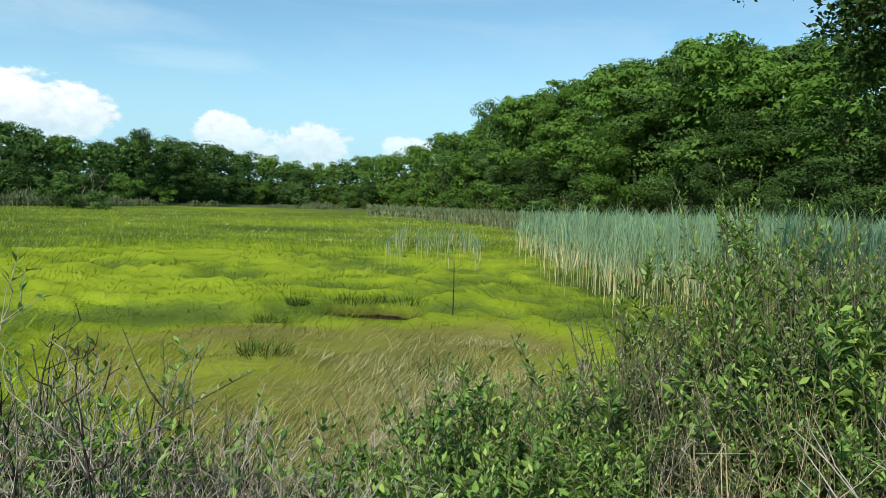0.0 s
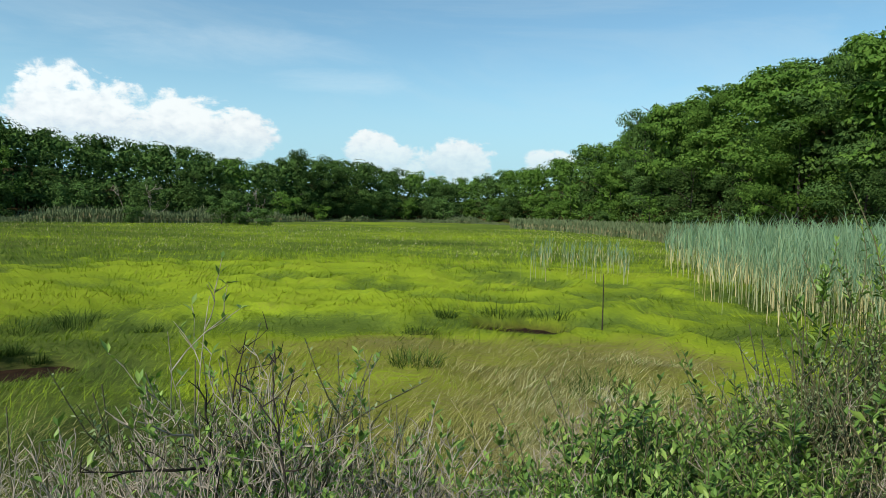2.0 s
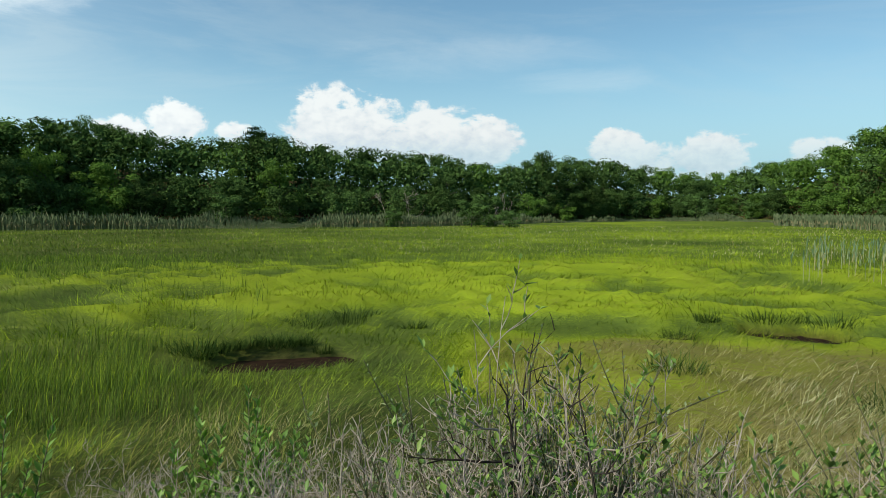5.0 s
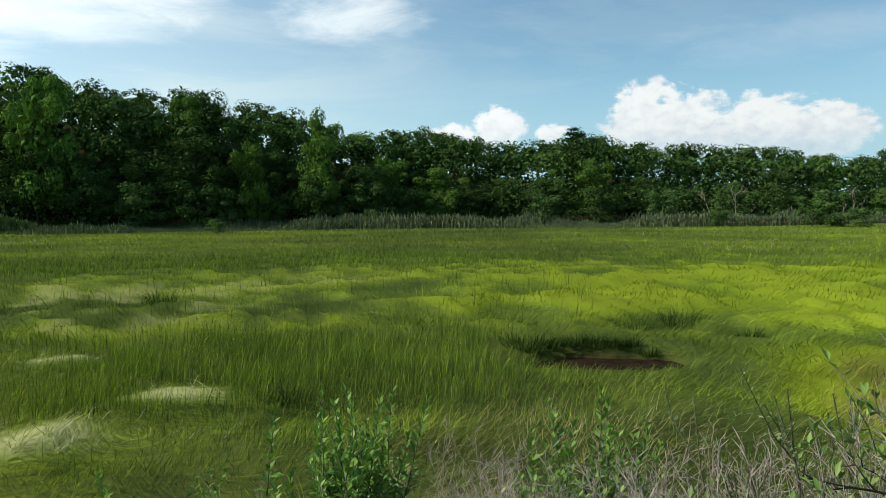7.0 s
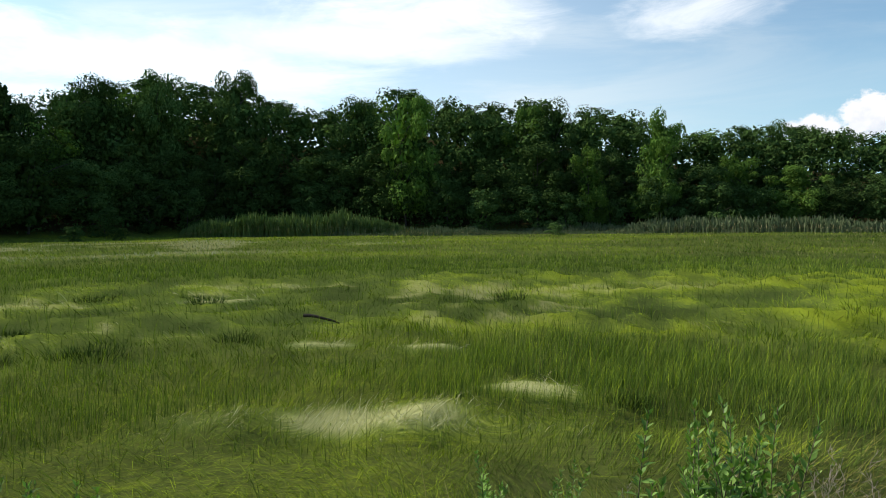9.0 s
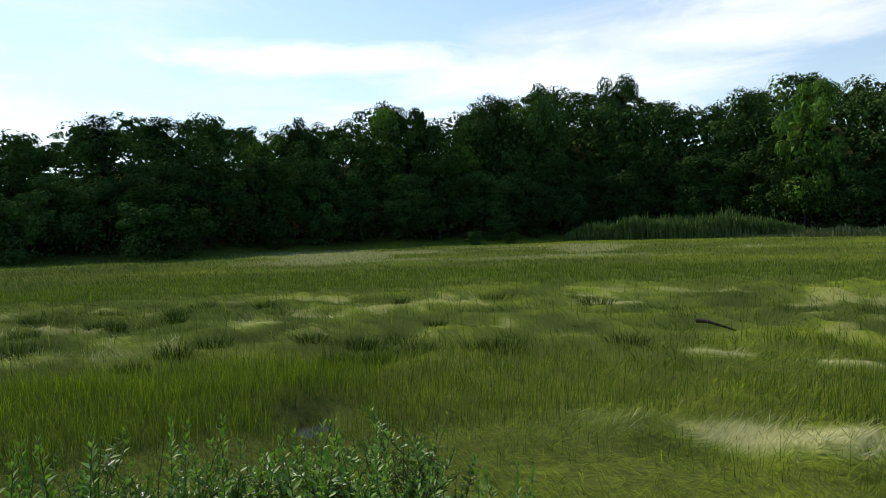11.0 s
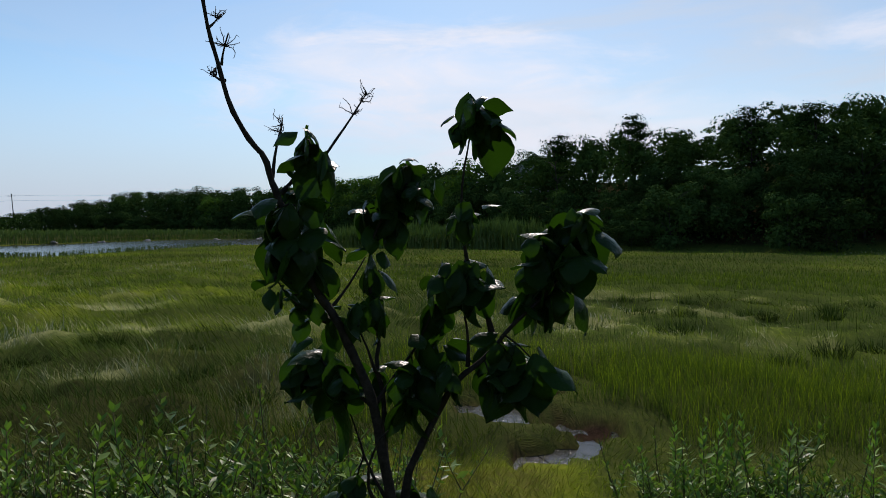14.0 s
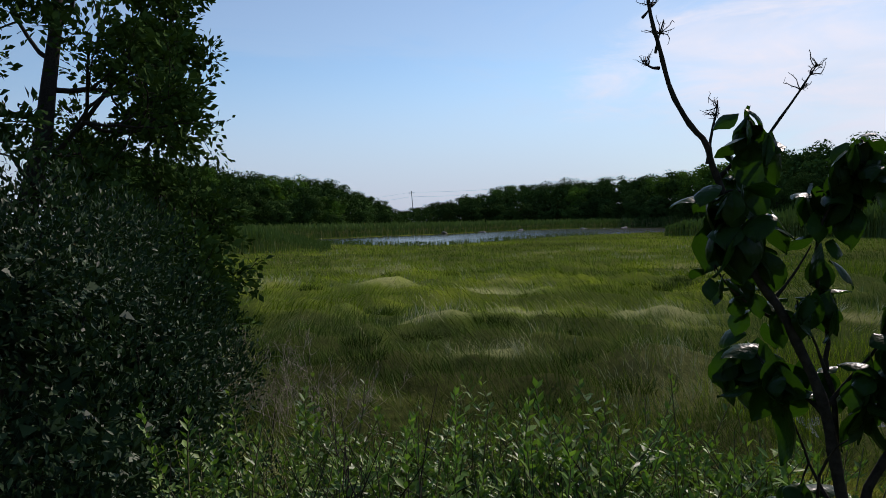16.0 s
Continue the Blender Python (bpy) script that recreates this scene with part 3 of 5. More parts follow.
def cards(P, N, size, squash=0.8):
    """Leaf clumps far off: one ragged sliver each, facing about N."""
    n = len(P)
    N = N / (np.linalg.norm(N, axis=1)[:, None] + 1e-9)
    R = rng.normal(size=(n, 3))
    U = np.cross(N, R)
    U /= np.linalg.norm(U, axis=1)[:, None] + 1e-9
    W = np.cross(N, U)
    k = rng.uniform(0.6, 1.1, (n, 3))
    z = size[:, None] * 0.72
    V = np.stack([P + U * z * k[:, :1], P + (-0.5 * U + 0.87 * W * squash) * z * k[:, 1:2], P + (-0.5 * U - 0.87 * W * squash) * z * k[:, 2:3] - N * z * 0.1], 1).reshape(-1, 3)
    return V, (np.arange(n) * 3)[:, None] + np.array([[0, 1, 2]])


rng = np.random.default_rng(101)
# ---- ground, water ----
def build_ground():
    r = np.concatenate([np.geomspace(0.4, 45, 150), np.geomspace(47, 420, 65), np.geomspace(480, 4200, 10)])
    a = np.linspace(0, 2 * math.pi, 433)[:-1]
    R, A = np.meshgrid(r, a, indexing="ij")
    X, Y = -R * np.sin(A), R * np.cos(A)
    x, y = np.concatenate([[0.0], X.ravel()]), np.concatenate([[0.0], Y.ravel()])
    z = ground_z(x, y)
    na, nr = len(a), len(r)
    i, j = np.meshgrid(np.arange(nr - 1), np.arange(na), indexing="ij")
    i, j = i.ravel(), j.ravel()
    k = (j + 1) % na
    q = lambda ii, jj: 1 + ii * na + jj
    T = np.concatenate([np.stack([q(i, j), q(i + 1, k), q(i + 1, j)], 1), np.stack([q(i, j), q(i, k), q(i + 1, k)], 1)])
    fan = np.stack([np.zeros(na, int), q(np.zeros(na, int), (np.arange(na) + 1) % na), q(np.zeros(na, int), np.arange(na))], 1)
    T = np.concatenate([T, fan])[:, [0, 2, 1]]
    az, rr = azimuth(x, y), np.hypot(x, y)
    wood = step(rr - edge_r(az), -1, 4)
    # mud in pools and woods; elsewhere also painted shade between blades, less where front-lit
    mud_shade = np.clip(np.maximum(np.maximum(pools(x, y), pond(x, y)), np.maximum(0.9 * wood, (0.5 - 0.2 * (1 - step(az, 22, 55)) * step(rr, 5, 8)) * (1 - drift(x, y)) + 0.08 * step(az, 140, 168) - 0.2 * step(rr, 12.0, 18.0) + 0.1 * step(rr, 30.0, 50.0))), 0, 1)
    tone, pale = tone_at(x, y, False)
    me = tri_mesh("ground", np.stack([x, y, z], 1), T, M_GROUND, {"tone": tone * 0.94, "pale": pale, "mud_shade": mud_shade}, True)
    tagged(new("ground", me), "green and straw-coloured salt marsh with muddy hollows", "ground", kind="structure")
    # water stands wherever the ground dips under its level
    def sheet(name, x0, y0, x1, y1, level, label, mat=M_WATER, what="water"):
        V = [(x0, y0, level), (x1, y0, level), (x1, y1, level), (x0, y1, level)]
        tagged(new(name, tri_mesh(name, V, [(0, 1, 2), (0, 2, 3)], mat)), label, what, kind="structure")
    sheet("water", -75, -210, 75, -62, -0.1, "pale still pond water beyond the marsh grass")
    for k, (px_, py_, a_, b_, _) in enumerate(POOLS[2:]):
        s = max(a_, b_) * 1.5
        sheet("water_%d" % (k + 1), px_ - s, py_ - s, px_ + s, py_ + s, -0.14 - 0.008 * k, "shallow muddy pool in the marsh grass")

    for k, (px_, py_, a_, b_, _) in enumerate(POOLS[:2]):
        sheet("mud_%d" % (k + 1), px_ - 2, py_ - 2, px_ + 2, py_ + 2, -0.2, "dark wet mud in a hollow of the marsh", M_MUD, "mud")


build_ground()


# ---- grass ----
def flow(x, y):
    return 6.5 * fbm(x * 0.16, y * 0.16, 41, 3) + 2.6 * fbm(x * 0.9, y * 0.9, 47, 2) + 0.8


def grass_field(name, n, r0, r1, kind, label, a0=-36.0, a1=222.0):
    """kind 0: lodged salt hay, 1: upright cordgrass, 2: tall dry stalks."""
    r = np.exp(rng.uniform(math.log(r0), math.log(r1), n))
    az = rng.uniform(a0, a1, n)
    x, y = polar(az, r)
    tone = tone_at(x, y)
    keep = (pond(x, y) < 0.05) & ((pools(x, y) < 0.3) | (rng.uniform(size=n) < np.where(y < 0, 0.3, 0.12))) & (r < edge_r(az) - 1)
    for px_, py_, a_, b_, _ in POOLS:
        keep &= (np.hypot(x - px_, y - py_) > max(a_, b_) * 1.5) | (kind == 0)
    tall = step(vnoise(x * 0.22, y * 0.22, 61), 0.0, 0.3) * step(az, 46, 54) * (1 - step(az, 158, 172)) * (step(r, 8.6, 9.8) * (1 - step(r, 13, 15)) + 0.9 * step(r, 29, 31) * (1 - step(r, 40, 44)))
    if kind == 1:
        keep &= drift(x, y) < 0.25
        keep &= rng.uniform(size=n) < np.maximum(tall, 0.05)
    elif kind == 0:
        keep &= rng.uniform(size=n) > 0.75 * tall
    x, y, r, az, tone, tall = (v[keep] for v in (x, y, r, az, tone, tall))
    n = len(x)
    P = np.stack([x, y, ground_z(x, y) - 0.02], 1)
    wide = np.maximum(0.0036, 0.00058 * r)
    if kind == 0:
        sway = flow(x, y)
        low = np.ones(n)
        for px_, py_, a_, b_, _ in POOLS:
            low = np.minimum(low, 0.3 + 0.7 * step(np.hypot(x - px_, y - py_), max(a_, b_) * (0.75 if py_ > 0 else 0.5), max(a_, b_) * (0.9 if py_ > 0 else 0.8) + 0.3))
        L = rng.uniform(0.16, 0.4, n) * (0.6 + 0.8 * fbm(x * 0.5, y * 0.5, 71, 2))
        L = L * (1 - 0.15 * step(r, 12, 16))
        lean = np.clip(rng.normal(0.9, 0.2, n) + 0.15 * step(r, 12, 16) + 1.0 * (fbm(x * 0.4, y * 0.4, 73, 2) - 0.5), 0.15, 1.45)
        pondward = step(az, 140, 168)
        lean, L = lean * (1 - 0.35 * pondward), L * (1 + 0.3 * pondward)
        if r0 > 30:
            lean, L = rng.uniform(0.1, 1.1, n), L * (1.0 + 0.5 * step(r, 45, 70))
        V, T, k = (slivers if r0 > 30 else blades)(P, sway + rng.normal(0, 1, n) * (0.95 - 0.45 * step(r, 12, 16)) + 2.6 * (fbm(x * 1.4, y * 1.4, 53, 2) - 0.5) * (1 - step(r, 12, 17)), L * low * (1 - 0.45 * step(r, 25, 70)), wide * rng.uniform(0.8, 1.6, n), lean, rng.uniform(0.15, 0.7, n))
    else:
        L = rng.uniform(0.22, 0.5, n) * (1 - 0.35 * step(r, 24, 30))
        V, T, k = blades(P, rng.normal(0.8, 1.2, n), L, wide * rng.uniform(0.7, 1.2, n), np.abs(rng.normal(0.1, 0.2, n)), rng.uniform(0.05, 0.5, n))
        tone = np.clip(0.37 + 0.1 * rng.normal(size=n), 0.18, 0.8)
        # slightly lighter towards the sun, painting in light that shines through the blades
        tone = tone + 0.03 * step(az, 110, 140)
        tone = np.where(r > 25, 0.39 + 0.06 * rng.normal(size=n), tone)
    tv = np.repeat(tone + 0.03 * rng.normal(size=n), k)
    # hay roots carry last year's dead straw; cordgrass roots painted darker for shade
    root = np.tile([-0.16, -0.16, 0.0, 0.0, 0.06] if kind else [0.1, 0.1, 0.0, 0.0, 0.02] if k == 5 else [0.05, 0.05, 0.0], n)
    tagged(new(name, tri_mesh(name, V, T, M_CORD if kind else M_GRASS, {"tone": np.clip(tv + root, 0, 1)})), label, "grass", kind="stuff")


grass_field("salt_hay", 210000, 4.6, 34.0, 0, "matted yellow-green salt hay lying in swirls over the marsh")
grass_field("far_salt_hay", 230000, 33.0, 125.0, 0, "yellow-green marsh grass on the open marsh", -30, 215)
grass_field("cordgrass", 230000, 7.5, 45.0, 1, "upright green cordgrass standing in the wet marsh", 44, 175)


def bank_grass():
    """Rank dry grass and weeds on the bank round the path."""
    n = 42000
    az, r = rng.uniform(-36, 216, n), rng.uniform(1.7, 6.3, n)
    x, y = polar(az, r)
    clump = fbm(x * 1.6, y * 1.6, 91, 3)
    keep = (rng.uniform(size=n) < 0.25 + 1.2 * step(clump, 0.42, 0.6)) & (clump > 0.33)
    az, r, x, y, clump = (v[keep] for v in (az, r, x, y, clump))
    n = len(x)
    P = np.stack([x, y, ground_z(x, y) - 0.02], 1)
    V, T, k = blades(P, 8 * clump + rng.normal(0, 0.7, n), rng.uniform(0.25, 0.62, n) * (1.15 - 0.12 * r / 2), rng.uniform(0.004, 0.009, n), rng.uniform(0.05, 0.7, n), rng.uniform(0.1, 0.9, n))
    dry = np.interp(az, [-36, 0, 40, 70, 90, 150, 200], [0.72, 0.8, 0.8, 0.7, 0.52, 0.45, 0.5])
    tone = np.clip(dry + 0.12 * rng.normal(size=n), 0.2, 0.97)
    tagged(new("bank_grass", tri_mesh("bank_grass", V, T, M_GRASS, {"tone": np.repeat(tone, k)})), "rank dry and green grass on the bank", "grass", kind="stuff")


bank_grass()


# ---- reeds ----
rng = np.random.default_rng(102)


def reed_bed(name, x, y, height, label, green=0.3, leaf_count=7, straw=0.0, wide=1.0, mat=M_REED):
    n = len(x)
    z = ground_z(x, y)
    h = height * rng.uniform(0.78, 1.08, n)
    r = np.hypot(x, y)
    P = np.stack([x, y, z], 1)
    V, T, tone = [], [], []
    count = 0
    far = len(r) and r.min() > 44
    blade = slivers if far else blades
    w0 = np.maximum(0.011, 0.0007 * r) * wide
    v, t, k = blade(P, rng.uniform(0, 6.3, n), h * 0.93, w0, rng.uniform(0, 0.06, n), rng.uniform(0, 0.08, n))
    V.append(v), T.append(t), tone.append(np.repeat(np.where(rng.uniform(size=n) < straw, 0.86, 0.45 if far else 0.7), k) + np.tile([0.1, 0.1, -0.2] if far else [0.12, 0.12, 0, 0, -0.2], n))
    count += len(v)
    for _ in range(leaf_count):
        f = rng.uniform(0.25, 0.85, n)
        Q = P + np.stack([np.zeros(n), np.zeros(n), h * f], 1)
        v, t, k = blade(Q, rng.uniform(0, 6.3, n), h * rng.uniform(0.25, 0.42, n), w0 * 1.6, rng.uniform(0.08, 0.35, n), rng.uniform(0.1, 0.7, n))
        V.append(v), T.append(t + count), tone.append(np.repeat(np.clip(green + 0.15 * rng.normal(size=n) + 0.45 * (f < 0.4), 0, 1), k))
        count += len(v)
    me = tri_mesh(name, np.concatenate(V), np.concatenate(T), mat, {"tone": np.clip(np.concatenate(tone), 0, 1)})
    tagged(new(name, me), label, "reeds", kind="stuff")


def scatter(n, a0, a1, fr0, fr1, density=None):
    az = rng.uniform(a0, a1, n)
    e = edge_r(az)
    r = fr0(az, e) + rng.uniform(0, 1, n) * (fr1(az, e) - fr0(az, e))
    x, y = polar(az, r)
    return x, y


def near_reeds():
    n = 9000
    x, y = rng.uniform(1.0, 22, n), 12.5 + 32 * rng.uniform(0, 1, n) ** 1.7
    front = 15.6 - 0.55 * (x - 3.3) + 1.6 * (fbm(x * 0.6, y * 0.3, 81) - 0.5)
    side = 1.4 + 0.055 * y + np.maximum(0, 20.5 - y) * 0.32 + 1.5 * (fbm(x * 0.3, y * 0.5, 83) - 0.5)
    thick = np.clip((x - side) / 3.0, 0, 1) * np.clip((y - front) / 1.5, 0, 1)
    keep = rng.uniform(size=n) < thick
    reed_bed("reed_bed", x[keep], y[keep], 2.15, "tall blue-green reeds with straw-coloured stalks at the marsh edge", 0.25, 6, 0.5)
    # a loose fringe out in the grass
    n = 120
    x, y = rng.uniform(-2.6, 1.8, n), rng.uniform(27, 45, n)
    reed_bed("reed_fringe", x, y, 1.2, "sparse thin reeds standing in the marsh grass", 0.4, 3, 0.3)
    x, y = scatter(7000, -24, 6, lambda a, e: np.maximum(45, e - 26 - 0.12 * e), lambda a, e: e - 1)
    reed_bed("far_reed_bed", x, y, 1.8, "grey-green reeds along the foot of the wooded hill", 0.4, 3, 0.15, 1.5, M_REED_FAR)
    x, y = scatter(16000, 6, 100, lambda a, e: e - 12 + 5 * vnoise(a * 0.3, a * 0, 3), lambda a, e: e + 1)
    reed_bed("far_reed_bed", x, y, 0.3 + 1.5 * step(fbm(x * 0.06, y * 0.06, 6), 0.4, 0.65) * (0.6 + 0.8 * vnoise(x * 0.4, y * 0.4, 8)), "grey-green reeds along the foot of the wooded hill", 0.4, 3, 0.0, 1.4, M_REED_FAR)
    x, y = scatter(2500, 85, 102, lambda a, e: 101 + 0.05 * (a - 93) ** 2, lambda a, e: e * 0 + 108)
    reed_bed("far_reed_bed", x, y, 2.9 * (0.45 + 1.0 * fbm(x * 0.35, y * 0.35, 7)) * np.sqrt(np.clip((8.8 - np.abs(azimuth(x, y) - 93.5)) / 5, 0.05, 1)), "dense green reeds before dark woods", 0.25, 4, 0.0, 1.5, M_REED_DARK)
    x, y = scatter(6000, 148, 171, lambda a, e: np.interp(a, [148, 171], [74, 96]), lambda a, e: np.interp(a, [148, 171], [84, 112]))
    reed_bed("far_reed_bed", x, y, 3.0 * (0.5 + 0.9 * fbm(x * 0.3, y * 0.3, 7)) * np.sqrt(np.clip(np.minimum(azimuth(x, y) - 147, 172 - azimuth(x, y)) / 7, 0.05, 1)), "dense dark green reeds beside the pond", 0.2, 4, 0.0, 1.4, M_REED_DARK)
    x, y = scatter(6000, 168, 206, lambda a, e: np.interp(a, [p[0] for p in POND_FAR], [p[1] for p in POND_FAR]) + 3, lambda a, e: np.interp(a, [p[0] for p in POND_FAR], [p[1] for p in POND_FAR]) + 30)
    reed_bed("far_reed_bed", x, y, 2.2, "olive reeds on the far shore of the pond", 0.45, 3, 0.2, 1.6, M_REED_DARK)
    x, y = scatter(3500, 197, 214, lambda a, e: e * 0 + 62, lambda a, e: e * 0 + 100)
    reed_bed("far_reed_bed", x, y, 2.2 * np.clip((azimuth(x, y) - 196.5) / 6, 0.2, 1), "green reeds between the pond and the trees", 0.25, 3, 0.1, 1.5, M_REED_DARK)
    # rushes along the near shore of the pond
    x, y = scatter(1200, 176, 205, lambda a, e: np.interp(a, [p[0] for p in POND_NEAR], [p[1] for p in POND_NEAR]) - 6, lambda a, e: np.interp(a, [p[0] for p in POND_NEAR], [p[1] for p in POND_NEAR]) + 2)
    reed_bed("reed_fringe", x, y, 0.5, "short green rushes on the pond's near shore", 0.35, 2, 0.1, 1.2, M_REED_DARK)


near_reeds()


# ---- trees ----
rng = np.random.default_rng(103)


def crown_cards(height, spread, lobes, per, size, base=0.25, flat=0.75, core=(260, 0.24)):
    """Foliage of a tree of the given height: many clumps on boughs of uneven reach."""
    P, N, fill = [], [], []
    for k in range(lobes):
        u = rng.uniform(0.04, 0.93) ** 0.85
        f = base + (1 - base) * u
        reach = spread * math.sqrt(1 - (1.7 * u - 0.75) ** 2) * rng.uniform(0.45, 1.0)
        a = rng.uniform(0, 2 * math.pi)
        c = np.array([reach * math.cos(a), reach * math.sin(a), height * f * rng.uniform(0.94, 1.0)])
        rad = spread * rng.uniform(0.2, 0.4)
        d = rng.normal(size=(per, 3))
        d /= np.linalg.norm(d, axis=1)[:, None]
        d[:, 2] = np.abs(d[:, 2]) * np.where(rng.uniform(size=per) < 0.68, 1, -0.8)
        P.append(c + d * np.array([rad, rad, rad * flat]) * rng.uniform(0.84, 1.05, (per, 1)))
        N.append(d + 0.25 * rng.normal(size=(per, 3)) + np.array([0, 0, 0.3]))
        inner = rng.normal(size=(per // 6, 3))
        fill.append(c + inner * rad * np.array([0.36, 0.36, 0.36 * flat]))
    P, N, F = np.concatenate(P), np.concatenate(N), np.concatenate(fill)
    V, T = cards(P, N, size * rng.uniform(0.6, 1.3, len(P)))
    V1, T1 = cards(F, rng.normal(size=(len(F), 3)), np.full(len(F), size * 1.8))
    V, T = np.concatenate([V, V1]), np.concatenate([T, T1 + len(V)])
    # the heart of the crown, where leaves close up
    n = core[0]
    f = rng.uniform(base + 0.05, 0.86, n)
    a = rng.uniform(0, 2 * math.pi, n)
    q = 0.55 * spread * np.sin(math.pi * (0.12 + 0.88 * (f - base) / (1 - base)) ** 0.75) * np.sqrt(rng.uniform(0, 1, n))
    V2, T2 = cards(np.stack([q * np.cos(a), q * np.sin(a), height * f], 1), rng.normal(size=(n, 3)), np.full(n, spread * core[1]))
    return np.concatenate([V, V2]), np.concatenate([T, T2 + len(V)])


def trunk_tubes(height, radius, limbs, spread, base=0.3):
    seg, p, lean = [], np.zeros(3), rng.normal(0, 0.05, 2)
    p[2] = -0.4
    for k in range(6):
        q = np.array([lean[0] * (k + 1) * height / 6, lean[1] * (k + 1) * height / 6, height * 0.88 * (k + 1) / 6])
        seg.append((p, q, radius * (1 - k / 6.5), radius * (1 - (k + 1) / 6.5)))
        p = q
    for k in range(limbs):
        f, a = rng.uniform(base, 0.85), rng.uniform(0, 6.3)
        s = np.array([lean[0] * f * height, lean[1] * f * height, height * 0.88 * f])
        m = s + np.array([math.cos(a), math.sin(a), 0.7]) * spread * 0.45
        e = m + np.array([math.cos(a + 0.3), math.sin(a + 0.3), 0.4]) * spread * 0.4
        seg += [(s, m, radius * 0.4, radius * 0.25), (m, e, radius * 0.25, radius * 0.08)]
    return tubes(seg, 5)


def make_tree(name, label, height, spread, leaf, lobes, per, size, base, flat, core=(260, 0.24)):
    ob = tagged(new(name), label, "tree")
    V, T = trunk_tubes(height, height * 0.016, 7, spread, base)
    part("trunk", tri_mesh("trunk", V, T, M_BARK, smooth=True), ob)
    V, T = crown_cards(height, spread, lobes, per, size, base, flat, core)
    part("crown", tri_mesh("crown", V, T, leaf), ob)
    return ob


def make_pine(name, label, height):
    ob = tagged(new(name), label, "tree")
    V, T = trunk_tubes(height, height * 0.014, 10, 2.2, 0.45)
    part("trunk", tri_mesh("trunk", V, T, M_BARK, smooth=True), ob)
    P, N = [], []
    for k in range(28):
        f = 0.46 + 0.54 * rng.uniform() ** 0.8
        a = rng.uniform(0, 6.3)
        reach = (3.4 * (1.06 - f) ** 0.7 + 0.2) * rng.uniform(0.25, 1.15)
        c = np.array([reach * math.cos(a), reach * math.sin(a), height * f * 0.97 + 0.12 * reach])
        wide = rng.uniform(0.45, 0.85)
        d = rng.normal(size=(85, 3)) * np.array([wide, wide, 0.17])
        P.append(c + d), N.append(d * 0.6 + np.array([0, 0, 0.6]) + 0.4 * rng.normal(size=(85, 3)))
    P, N = np.concatenate(P), np.concatenate(N)
    V, T = cards(P, N, 0.36 * rng.uniform(0.6, 1.3, len(P)), 0.5)
    part("crown", tri_mesh("crown", V, T, M_LEAF_C), ob)
    return ob


